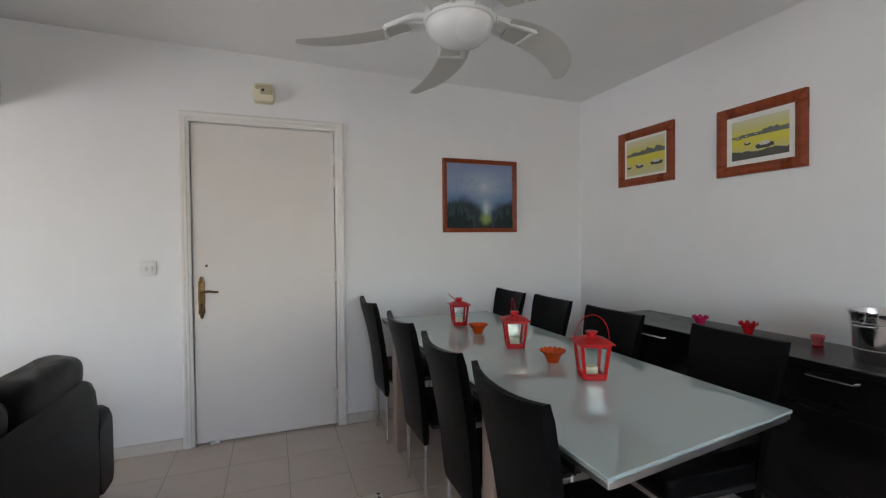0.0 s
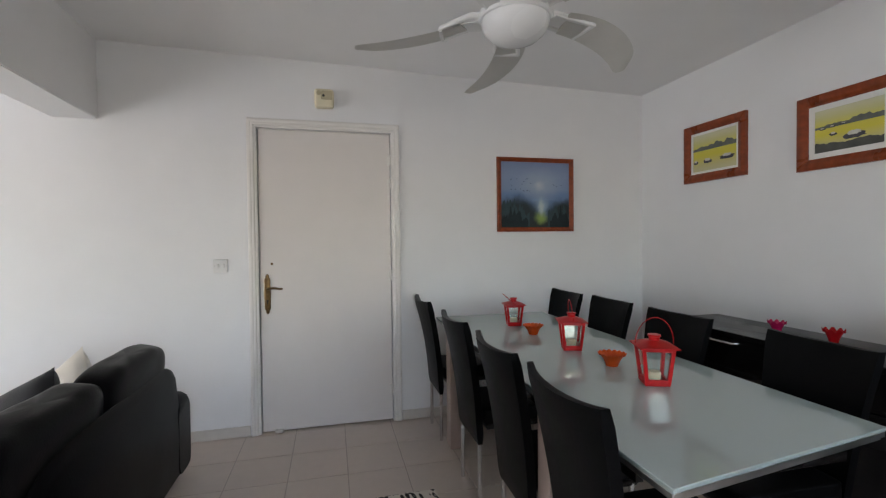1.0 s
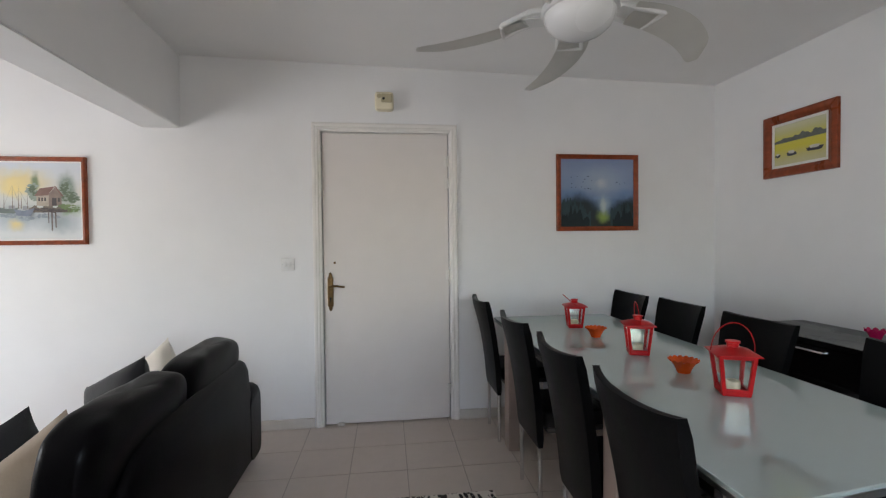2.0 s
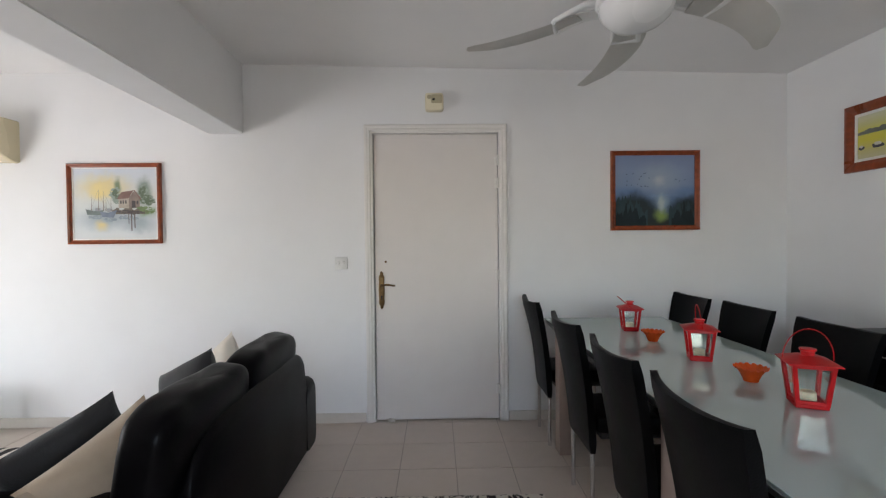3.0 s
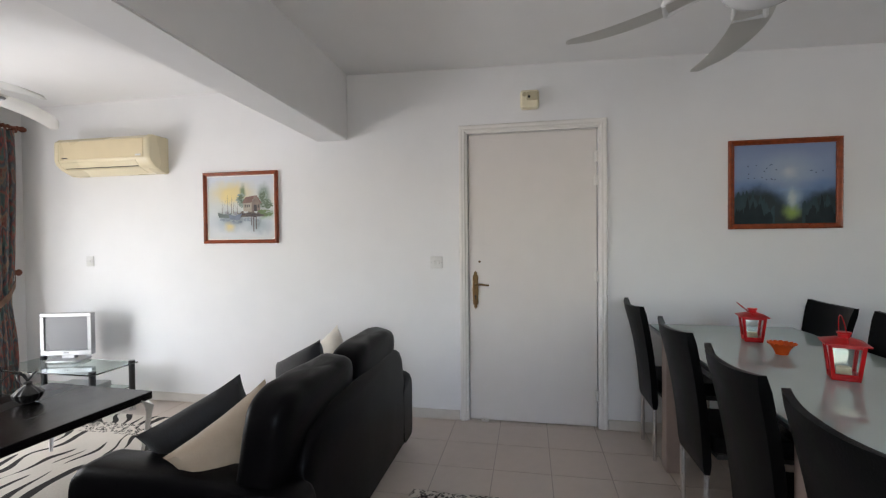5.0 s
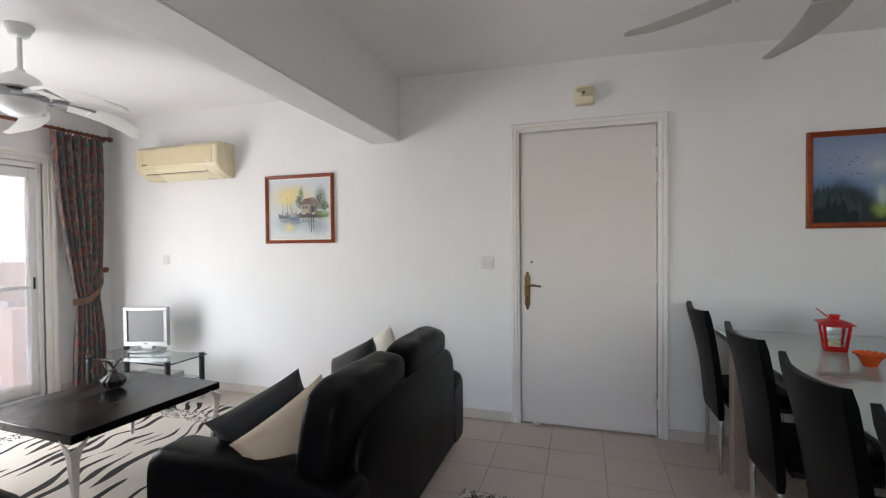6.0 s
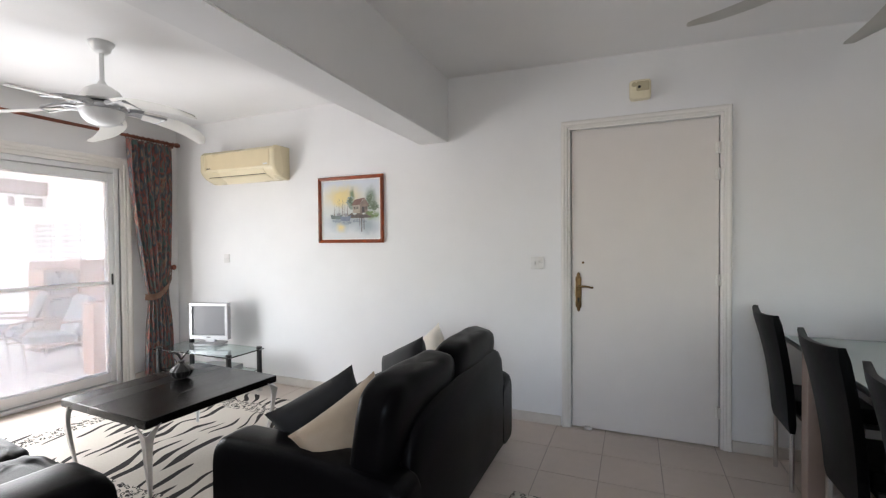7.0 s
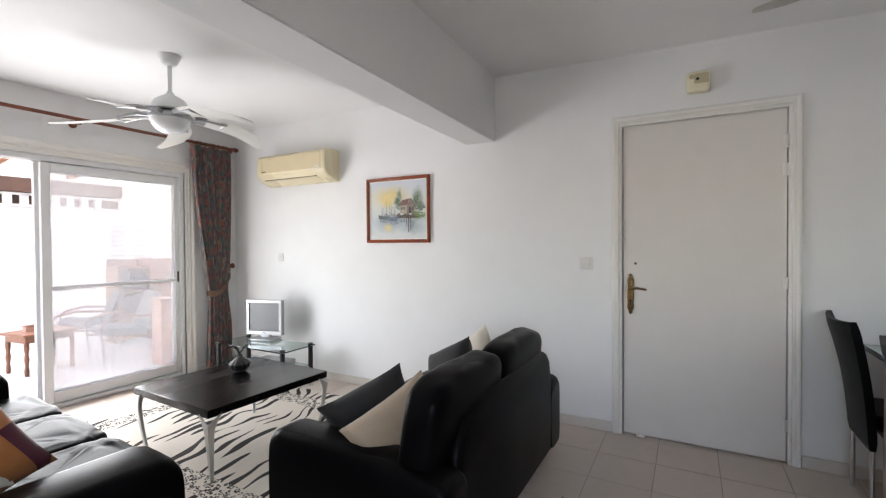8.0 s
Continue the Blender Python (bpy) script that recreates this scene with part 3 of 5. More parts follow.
def poly(bm, pts, y):
    bm.faces.new([bm.verts.new((x, y, z)) for x, z in pts])


def ridge(bm, x0, x1, base, amp, y, seed, n=40, fine=7.0, shape=lambda u: 1.0):
    """A painted silhouette with a ragged upper edge."""
    top = [(x0 + (x1 - x0) * i / n, base + shape(i / n) * amp * (0.55 + 0.9 * noise.noise(Vector((i / n * fine, seed, 0.3))) + 0.45 * noise.noise(Vector((i / n * fine * 3.3, seed, 4.0))))) for i in range(n + 1)]
    return top


def picture(name, m, w, h, fw, mount, canvas, daubs, label):
    """A framed picture in its own x-z plane, seen from -y: a mitred moulding, a mount and a painted canvas."""
    t = thing(name, m, label, "picture")
    prof = [(0, -0.002), (0, 0.020), (fw * 0.25, 0.026), (fw * 0.62, 0.021), (fw * 0.74, 0.014), (fw, 0.012), (fw, -0.002)]
    for k in range(4):
        a = w / 2 if k % 2 else h / 2
        ln = h / 2 if k % 2 else w / 2
        bm = B()
        rings = []
        for s in (-1, 1):
            rings.append([(s * (ln - q), -d, a - q) for q, d in prof])
        loft(bm, rings)
        part("frame_side", bm, FRAMEWOOD, t, m=pose(0, 0, 0, 0, 90 * k, 0))
    iw, ih = w - 2 * fw, h - 2 * fw
    if mount:
        bm = B()
        for x0, x1, z0, z1 in ((-iw / 2, iw / 2, ih / 2 - mount, ih / 2), (-iw / 2, iw / 2, -ih / 2, -ih / 2 + mount), (-iw / 2, -iw / 2 + mount, -ih / 2 + mount, ih / 2 - mount), (iw / 2 - mount, iw / 2, -ih / 2 + mount, ih / 2 - mount)):
            span(bm, x0, x1, -0.008, -0.004, z0, z1)
        part("mount", bm, PASSEPARTOUT, t, "white card mount")
        iw, ih = iw - 2 * mount, ih - 2 * mount
    c = part("canvas", span(B(), -iw / 2 - 0.004, iw / 2 + 0.004, -0.004, 0.0, -ih / 2 - 0.004, ih / 2 + 0.004), canvas, t, smooth=False)
    flat = [(nm, material, d) for nm, material, draw in daubs for d in (draw if isinstance(draw, list) else [draw])]
    for i, (nm, material, draw) in enumerate(flat):
        bm = B()
        draw(bm, iw / 2, ih / 2, -0.0045 - 0.0003 * i)
        for f in bm.faces:
            f.normal_update()
        me = bpy.data.meshes.new(nm)
        bm.to_mesh(me)
        bm.free()
        me.materials.append(material)
        ob = new(nm, me)
        ob.parent = c
    return t


def silhouette(x0, x1, z0, base, amp, seed, shape=lambda u: 1.0, fine=7.0):
    def draw(bm, a, b, y):
        poly(bm, [(x1 * a, z0 * b), (x0 * a, z0 * b)] + ridge(bm, x0 * a, x1 * a, base * b, amp * b, y, seed, fine=fine, shape=shape), y)
    return draw


def daubs_of(items):
    def one(i, x, z, rx, rz):
        return lambda bm, a, b, y: blob(bm, x * a, z * b, rx * a, rz * b, y, n=16, rough=0.45, seed=i + x)
    return [one(i, *item) for i, item in enumerate(items)]


def foliage(clumps, size, seed, n=40):
    """Small ragged dabs gathered in clumps (x, z, rx, rz); each clump is one layer of paint."""
    def one(c, x, z, rx, rz):
        def draw(bm, a, b, y):
            rnd = random.Random(seed * 17 + c)
            for i in range(n):
                r, t = math.sqrt(rnd.random()), rnd.uniform(0, 2 * math.pi)
                k = size * rnd.uniform(0.5, 1.2)
                blob(bm, (x + rx * r * math.cos(t)) * a, (z + rz * r * math.sin(t)) * b, k * a, k * b * rnd.uniform(0.5, 1.0), y - 6e-6 * i, n=7, rough=0.8, seed=i + seed)
        return draw
    return [one(c, *item) for c, item in enumerate(clumps)]


def shapes(items):
    """Flat painted shapes with straight sides, one piece each."""
    def one(pts):
        return lambda bm, a, b, y: poly(bm, [(x * a, z * b) for x, z in pts], y)
    return [one(pts) for pts in items]


SEA = gradient("painted_dusk", [(0.0, (0.02, 0.035, 0.045)), (0.2, (0.06, 0.12, 0.20)), (0.42, (0.14, 0.22, 0.38)), (0.50, (0.15, 0.24, 0.43)), (0.58, (0.22, 0.30, 0.46)), (0.78, (0.24, 0.31, 0.47)), (1.0, (0.21, 0.27, 0.43))], 0.03, (
    (0.03, 0.08, 0.24, 0.16, 0.0, (0.34, 0.40, 0.50)),
    (0.03, 0.075, 0.06, 0.05, 0.0, (0.48, 0.52, 0.55)),
    (0.04, -0.03, 0.11, 0.015, 0.2, (0.19, 0.29, 0.48)),
    (0.05, -0.09, 0.085, 0.12, 0.1, (0.28, 0.37, 0.48)),
    (-0.15, -0.24, 0.24, 0.27, 0.62, (0.012, 0.024, 0.030)),
    (0.24, -0.22, 0.20, 0.22, 0.6, (0.012, 0.024, 0.030)),
    (0.0, -0.27, 0.50, 0.10, 0.4, (0.014, 0.022, 0.02)),
    (0.045, -0.175, 0.075, 0.07, 0.1, (0.24, 0.34, 0.07)),
    (0.045, -0.09, 0.035, 0.09, 0.1, (0.46, 0.52, 0.52))))
flock = random.Random(5)
BIRDS = [(flock.uniform(-0.72, -0.12), flock.uniform(0.06, 0.52), 0.016, 0.014) for _ in range(15)] + [(flock.uniform(0.45, 0.75), flock.uniform(0.14, 0.32), 0.016, 0.012) for _ in range(4)]
picture("sunset_picture", pose(1.550, NORTH - 0.002, 1.623), 0.630, 0.560, 0.032, 0, SEA, [
    ("tree", paint("dusk_tree_far", (0.030, 0.055, 0.065)), silhouette(-1, -0.18, -1, -0.64, 0.50, 2.6, lambda u: 0.35 + 0.9 * math.sin(math.pi * min(1, 0.15 + u * 0.85)), 10.0)),
    ("tree", paint("dusk_tree_far", (0.030, 0.055, 0.065)), silhouette(0.36, 1, -1, -0.66, 0.46, 7.1, lambda u: 0.4 + 0.8 * math.sin(math.pi * u), 8.0)),
    ("tree", paint("dusk_tree", (0.012, 0.022, 0.026)), silhouette(-1, -0.22, -1, -0.80, 0.40, 4.4, lambda u: 0.3 + math.sin(math.pi * min(1, 0.1 + u * 0.9)), 12.0)),
    ("tree", paint("dusk_tree", (0.012, 0.022, 0.026)), silhouette(0.42, 1, -1, -0.82, 0.36, 9.2, lambda u: 0.3 + math.sin(math.pi * u), 10.0)),
    ("bird", paint("bird_grey", (0.09, 0.12, 0.19)), daubs_of(BIRDS)),
], "framed painting of a blue dusk sea with dark trees")

HARBOUR = gradient("painted_harbour", [(0.0, (0.62, 0.63, 0.62)), (0.25, (0.58, 0.61, 0.63)), (0.45, (0.60, 0.62, 0.60)), (0.62, (0.64, 0.63, 0.58)), (0.80, (0.62, 0.64, 0.66)), (1.0, (0.60, 0.63, 0.68))], 0.05, (
    (-0.08, 0.12, 0.27, 0.12, 0.1, (0.70, 0.58, 0.30)),
    (-0.10, 0.08, 0.12, 0.08, 0.0, (0.78, 0.63, 0.26)),
    (-0.08, -0.11, 0.24, 0.11, 0.1, (0.38, 0.43, 0.46)),
    (0.16, -0.14, 0.16, 0.10, 0.1, (0.36, 0.41, 0.44)),
    (0.22, -0.06, 0.10, 0.05, 0.1, (0.30, 0.40, 0.26)),
    (-0.10, -0.15, 0.07, 0.06, 0.0, (0.68, 0.56, 0.26)),
    (0.02, 0.12, 0.035, 0.09, 0.2, (0.20, 0.25, 0.14)),
    (0.20, 0.08, 0.075, 0.14, 0.2, (0.17, 0.23, 0.18))), 0.045)
def box_shape(x0, x1, z0, z1):
    return [(x0, z0), (x1, z0), (x1, z1), (x0, z1)]


picture("harbour_picture", pose(-2.238, NORTH - 0.002, 1.5635), 0.645, 0.560, 0.028, 0.008, HARBOUR, [
    ("tree", paint("tree_far", (0.30, 0.35, 0.30)), foliage([(0.02, 0.30, 0.13, 0.17), (0.08, 0.12, 0.12, 0.12), (0.68, 0.32, 0.14, 0.24), (0.76, 0.10, 0.18, 0.16)], 0.045, 3)),
    ("tree", paint("tree_dark", (0.15, 0.19, 0.13)), foliage([(0.03, 0.26, 0.08, 0.14), (0.66, 0.36, 0.08, 0.16), (0.74, 0.12, 0.14, 0.12), (0.84, 0.04, 0.12, 0.08)], 0.030, 4)),
    ("bank", paint("bank", (0.20, 0.17, 0.14)), silhouette(-0.12, 0.80, -0.30, -0.20, 0.14, 2.0, lambda u: math.sin(math.pi * min(1, u * 0.9 + 0.1)), 9.0)),
    ("house", paint("house_side", (0.44, 0.38, 0.31)), shapes([[(0.09, -0.12), (0.34, -0.14), (0.34, 0.17), (0.09, 0.15)]])),
    ("house", paint("house_gable", (0.27, 0.21, 0.18)), shapes([[(0.34, -0.14), (0.60, -0.12), (0.60, 0.16), (0.46, 0.36), (0.34, 0.17)]])),
    ("roof", paint("house_roof", (0.25, 0.15, 0.13)), shapes([[(0.05, 0.13), (0.16, 0.33), (0.46, 0.38), (0.33, 0.15)], [(0.45, 0.39), (0.49, 0.38), (0.65, 0.12), (0.61, 0.12)]])),
    ("house_window", paint("house_dark", (0.09, 0.08, 0.08)), shapes([box_shape(x, x + 0.035, 0.0, 0.09) for x in (0.13, 0.19, 0.25)] + [box_shape(0.41, 0.50, -0.12, 0.08), box_shape(0.53, 0.57, -0.02, 0.08)])),
    ("bush", paint("bush", (0.20, 0.27, 0.13)), foliage([(0.80, -0.20, 0.18, 0.09), (0.66, -0.14, 0.10, 0.05)], 0.030, 6, 40)),
    ("bank_shade", paint("bank_shade", (0.12, 0.10, 0.10)), foliage([(0.20, -0.24, 0.26, 0.05), (0.50, -0.26, 0.22, 0.04)], 0.026, 7, 40)),
    ("boat", paint("boat_green", (0.17, 0.20, 0.19)), shapes([[(-0.66, -0.31), (-0.34, -0.33), (-0.26, -0.18), (-0.50, -0.21), (-0.70, -0.15)]])),
    ("boat", paint("boat_grey", (0.20, 0.23, 0.29)), shapes([[(-0.30, -0.38), (-0.02, -0.40), (0.06, -0.18), (-0.16, -0.26), (-0.36, -0.22)]])),
    ("cabin", paint("boat_cabin", (0.34, 0.34, 0.36)), shapes([box_shape(-0.46, -0.34, -0.21, -0.12), box_shape(-0.18, -0.06, -0.24, -0.13)])),
    ("mast", paint("mast", (0.22, 0.19, 0.16)), shapes([[(x - 0.010, -0.2), (x + 0.010, -0.2), (x + 0.003, z)] for x, z in ((-0.55, 0.26), (-0.38, 0.44), (-0.26, 0.40), (-0.20, 0.20), (-0.08, 0.24))])),
    ("rigging", paint("rigging", (0.36, 0.34, 0.31)), shapes([[(-0.38, 0.40), (-0.376, 0.40), (-0.20, -0.2), (-0.21, -0.2)], [(-0.38, 0.40), (-0.376, 0.40), (-0.56, -0.18), (-0.57, -0.18)], [(-0.26, 0.36), (-0.256, 0.36), (-0.04, -0.2), (-0.05, -0.2)]])),
    ("reflection", paint("boat_reflection", (0.30, 0.34, 0.38)), foliage([(-0.46, -0.38, 0.16, 0.05), (-0.10, -0.46, 0.16, 0.05), (0.36, -0.40, 0.26, 0.06)], 0.030, 9, 36)),
    ("post", paint("post", (0.15, 0.12, 0.11)), shapes([box_shape(0.40, 0.43, -0.78, -0.30), box_shape(0.48, 0.505, -0.70, -0.30), box_shape(0.34, 0.36, -0.58, -0.30)])),
], "framed painting of a harbour house with moored boats")


def bay_picture(name, y, z, w, h, label, boats, seed, mount):
    yellow = gradient("painted_bay_%d" % seed, [(0.0, (0.58, 0.54, 0.34)), (0.2, (0.58, 0.53, 0.22)), (0.42, (0.66, 0.58, 0.06)), (0.60, (0.66, 0.59, 0.10)), (0.78, (0.60, 0.57, 0.24)), (1.0, (0.62, 0.60, 0.42))], 0.04)
    picture(name, pose(EAST - 0.002, y, z, 0, 0, -90), w, h, 0.056, mount, yellow, [
        ("far_hill", paint("hill", (0.15, 0.16, 0.14)), silhouette(-1, 1, 0.12, 0.20, 0.34, seed, lambda u: 0.25 + 0.85 * u, 4.0)),
        ("shore", paint("shore", (0.09, 0.09, 0.08)), silhouette(-1, 1, -1, -1.30 if seed == 3 else -0.72, 0.22, seed + 4.0, lambda u: 1.0 - 0.3 * u, 4.0)),
        ("boat", paint("boat_dark", (0.07, 0.07, 0.08)), daubs_of(boats)),
        ("boat_cabin", paint("boat_white", (0.62, 0.60, 0.55)), daubs_of([(x, zz + rz * 0.8, rx * 0.6, rz * 0.7) for x, zz, rx, rz in boats])),
    ], label)


bay_picture("bay_picture", 2.600, 1.860, 0.490, 0.392, "small framed painting of boats on a yellow bay", [(-0.86, -0.50, 0.10, 0.09), (-0.30, -0.50, 0.22, 0.11), (0.58, -0.46, 0.32, 0.12)], 3, 0.016)
bay_picture("bay_picture", 1.809, 1.822, 0.474, 0.384, "large framed painting of a boat on a yellow bay", [(0.20, -0.44, 0.30, 0.15), (-0.42, -0.22, 0.13, 0.07), (-0.75, 0.10, 0.10, 0.04), (-0.45, 0.14, 0.10, 0.04), (-0.1, 0.18, 0.12, 0.03)], 6, 0.028)


# ---- ceiling fans ----
def ceiling_fan(name, x, y, bottom, turn, label):
    t = thing(name, pose(x, y, bottom), label, "ceiling fan", "ceiling fans")
    top = HIGH + 0.012 - bottom
    part("canopy", lathe(B(), [(0, top), (0.064, top), (0.067, top - 0.012), (0.060, top - 0.03), (0.052, top - 0.036), (0.046, top - 0.06), (0.03, top - 0.075), (0, top - 0.078)]), FANWHITE, t)
    part("rod", cone(B(), (0, 0, 0.24), (0, 0, top - 0.07), 0.0125, 0.0125), FANWHITE, t)
    g = 0.88 if "living" in label else 1.0

    def turned(profile):
        return lathe(B(), [(r * g, z) for r, z in profile], 40)
    part("motor", turned([(0, 0.265), (0.02, 0.262), (0.032, 0.24), (0.055, 0.232), (0.10, 0.205), (0.125, 0.165), (0.132, 0.145), (0.122, 0.138), (0, 0.138)]), FANWHITE, t)
    part("motor_gap", turned([(0, 0.14), (0.105, 0.138), (0.105, 0.122), (0, 0.122)]), BLACKPLASTIC, t)
    part("ring", turned([(0, 0.122), (0.118, 0.122), (0.138, 0.112), (0.141, 0.10), (0.135, 0.088), (0.126, 0.085), (0, 0.085)]), SILVERPL if "living" in label else FANWHITE, t)
    part("light_bowl", turned([(0.129, 0.09), (0.127, 0.07), (0.115, 0.042), (0.088, 0.018), (0.05, 0.004), (0, 0)]), OPAL, t, "white opal glass light bowl")
    for k in range(5):
        a = pose(0, 0, 0, 0, 0, turn + 72 * k)
        arm = B()
        for y0, y1 in ((-0.075, -0.125), (0.015, -0.018)):
            tube(arm, [(0.115, y0, 0.108), (0.17, y0 * 0.9 + y1 * 0.1, 0.112), (0.23, (y0 + y1) / 2, 0.100), (0.29, y1, 0.086)], lambda s: 0.015 - 0.006 * s, 8)
        tube(arm, [(0.29, -0.128, 0.088), (0.292, -0.07, 0.084), (0.29, -0.015, 0.080)], 0.009, 8)
        box(arm, (0.20, -0.055, 0.101), (0.15, 0.075, 0.006), 0.002)
        part("blade_arm", arm, SILVERPL if "living" in label else FANWHITE, t, m=a)
        bl = B()
        rings = []
        for i in range(19):
            s = i / 18
            # centre line bows outward, then sweeps round to the tip
            r = 0.20 + 0.425 * s
            ang = radians(-17 + 17 * s ** 1.7)
            w = (0.060 + 0.020 * math.sin(s * 2.6)) * (1 if s < 0.86 else math.sqrt(max(0.02, 1 - ((s - 0.86) / 0.142) ** 2)))
            c = Vector((r * math.cos(ang), r * math.sin(ang), 0.098 - 0.035 * s - 0.045 * s * s))
            d = Vector((-math.sin(ang - 0.25 * s), math.cos(ang - 0.25 * s), -0.22))
            rings.append([c - d * w, c - d * w * 0.5 + Vector((0, 0, 0.006)), c + d * w * 0.5 + Vector((0, 0, 0.006)), c + d * w, c + d * w * 0.5 - Vector((0, 0, 0.004)), c - d * w * 0.5 - Vector((0, 0, 0.004))])
        loft(bl, rings)
        part("blade", bl, FANBLADE, t, m=a)
    return t


ceiling_fan("ceiling_fan", 0.722, 1.755, 2.030, 16, "white five-bladed ceiling fan over the dining table")
ceiling_fan("ceiling_fan", -2.935, 1.806, 1.985, 11, "white five-bladed ceiling fan in the living area")

# ---- dining table ----
TX0, TX1, TY0, TY1, TZ = 0.712, 1.497, 0.985, 3.12, 0.76
table = thing("dining_table", pose((TX0 + TX1) / 2, (TY0 + TY1) / 2, 0), "long dining table with pale frosted glass top", "table")
W, Ln = TX1 - TX0, TY1 - TY0
def slanted(bm, x0, x1, near0, near1, far, z0, z1):
    """A slab whose near end runs slightly askew."""
    return loft(bm, [[(x0, near0, z), (x1, near1, z), (x1, far, z), (x0, far, z)] for z in (z0, z1)])


N0, N1 = -Ln / 2 - 0.055, -Ln / 2 + 0.05
top = slanted(B(), -W / 2, W / 2, N0, N1, Ln / 2, TZ - 0.012, TZ)
bmesh.ops.bevel(top, geom=list(top.edges), offset=0.002, segments=1, affect="EDGES")
part("tabletop", top, FROST, table, "pale green frosted glass top")
bm = B()
for x in (-1, 1):
    span(bm, x * (W / 2 - 0.016) - 0.014, x * (W / 2 - 0.016) + 0.014, (N0 if x < 0 else N1) + 0.004, Ln / 2 - 0.002, TZ - 0.03, TZ - 0.0125, 0.002)
span(bm, -W / 2 + 0.03, W / 2 - 0.03, Ln / 2 - 0.03, Ln / 2 - 0.002, TZ - 0.03, TZ - 0.0125, 0.002)
loft(bm, [[(-W / 2 + 0.03, N0 + 0.006, z), (W / 2 - 0.03, N1 - 0.002, z), (W / 2 - 0.03, N1 + 0.026, z), (-W / 2 + 0.03, N0 + 0.034, z)] for z in (TZ - 0.03, TZ - 0.0125)])
part("edge_frame", bm, ALU, table, "aluminium edge frame")
for x in (-1, 1):
    part("apron", span(B(), x * (W / 2 - 0.07) - 0.012, x * (W / 2 - 0.07) + 0.012, -Ln / 2 + 0.14, Ln / 2 - 0.14, TZ - 0.10, TZ - 0.031, 0.002), BLACKWOOD, table)
for y in (-1, 1):
    part("apron", span(B(), -W / 2 + 0.09, W / 2 - 0.09, y * (Ln / 2 - 0.1) - 0.012, y * (Ln / 2 - 0.1) + 0.012, TZ - 0.10, TZ - 0.031, 0.002), BLACKWOOD, table)
for x in (-1, 1):
    for y in (-1, 1):
        part("leg", span(B(), x * (W / 2 - 0.040) - 0.034, x * (W / 2 - 0.040) + 0.034, y * (Ln / 2 - (0.3 if y > 0 else 0.55)) - 0.045, y * (Ln / 2 - (0.3 if y > 0 else 0.55)) + 0.045, 0.0, TZ - 0.031, 0.003), TABLELEG, table, "square pale lacquered leg")


# ---- dining chairs ----
def dining_chair(m, label):
    """Faces +x; the foot of the back stands at the origin."""
    t = thing("dining_chair", m, label, "chair", "chairs round the dining table")
    bm = B()
    rings = []
    for i in range(15):
        s = i / 14
        z = 0.300 + 0.592 * s
        x = 0.012 - 0.02 * s - 0.065 * s * s
        hw = 0.152 + 0.052 * s ** 1.3
        th = 0.017 if 0 < i < 14 else 0.011
        bow = 0.034 * s
        ring = []
        for k in range(13):
            v = k / 6 - 1
            ring.append((x - th - bow * (1 - v * v), v * hw, z + 0.012 * abs(v) ** 3 * s ** 6))
        for k in range(13):
            v = 1 - k / 6
            ring.append((x + th - bow * (1 - v * v), v * hw, z + 0.012 * abs(v) ** 3 * s ** 6))
        rings.append(ring)
    loft(bm, rings)
    part("backrest", bm, LEATHERETTE, t, "tall black leatherette back")
    part("seat", soft(B(), (0.42, 0.345, 0.075), 0.16, pose(0.235, 0, 0.435)), LEATHERETTE, t)
    part("seat_frame", span(B(), 0.04, 0.42, -0.17, 0.17, 0.375, 0.40, 0.004), BLACKPLASTIC, t)
    for x, y, top in ((0.012, -0.14, 0.34), (0.012, 0.14, 0.34), (0.40, -0.16, 0.385), (0.40, 0.16, 0.385)):
        part("leg", tube(B(), [(x, y, 0), (x, y, top * 0.5), (x, y, top)], 0.0115, 10), CHROME, t, "chromed tube leg")
    return t


CHAIR = "tall black leatherette dining chair pushed against the table"
first = dining_chair(pose(0.682, 3.055, 0, 0, 0, 0), CHAIR)
for y, dx, r in ((2.325, 0.006, 0.5), (1.735, 0.004, -1.0), (1.225, 0.004, -1.0)):
    copy_thing(first, pose(0.688 + dx, y, 0, 0, 0, r))
for y, dx, r in ((3.11, -0.05, 0), (2.63, -0.01, -1), (2.06, -0.015, 1.2), (1.415, 0.025, -3)):
    copy_thing(first, pose(1.675 + dx, y, 0, 0, 0, 180 + r))


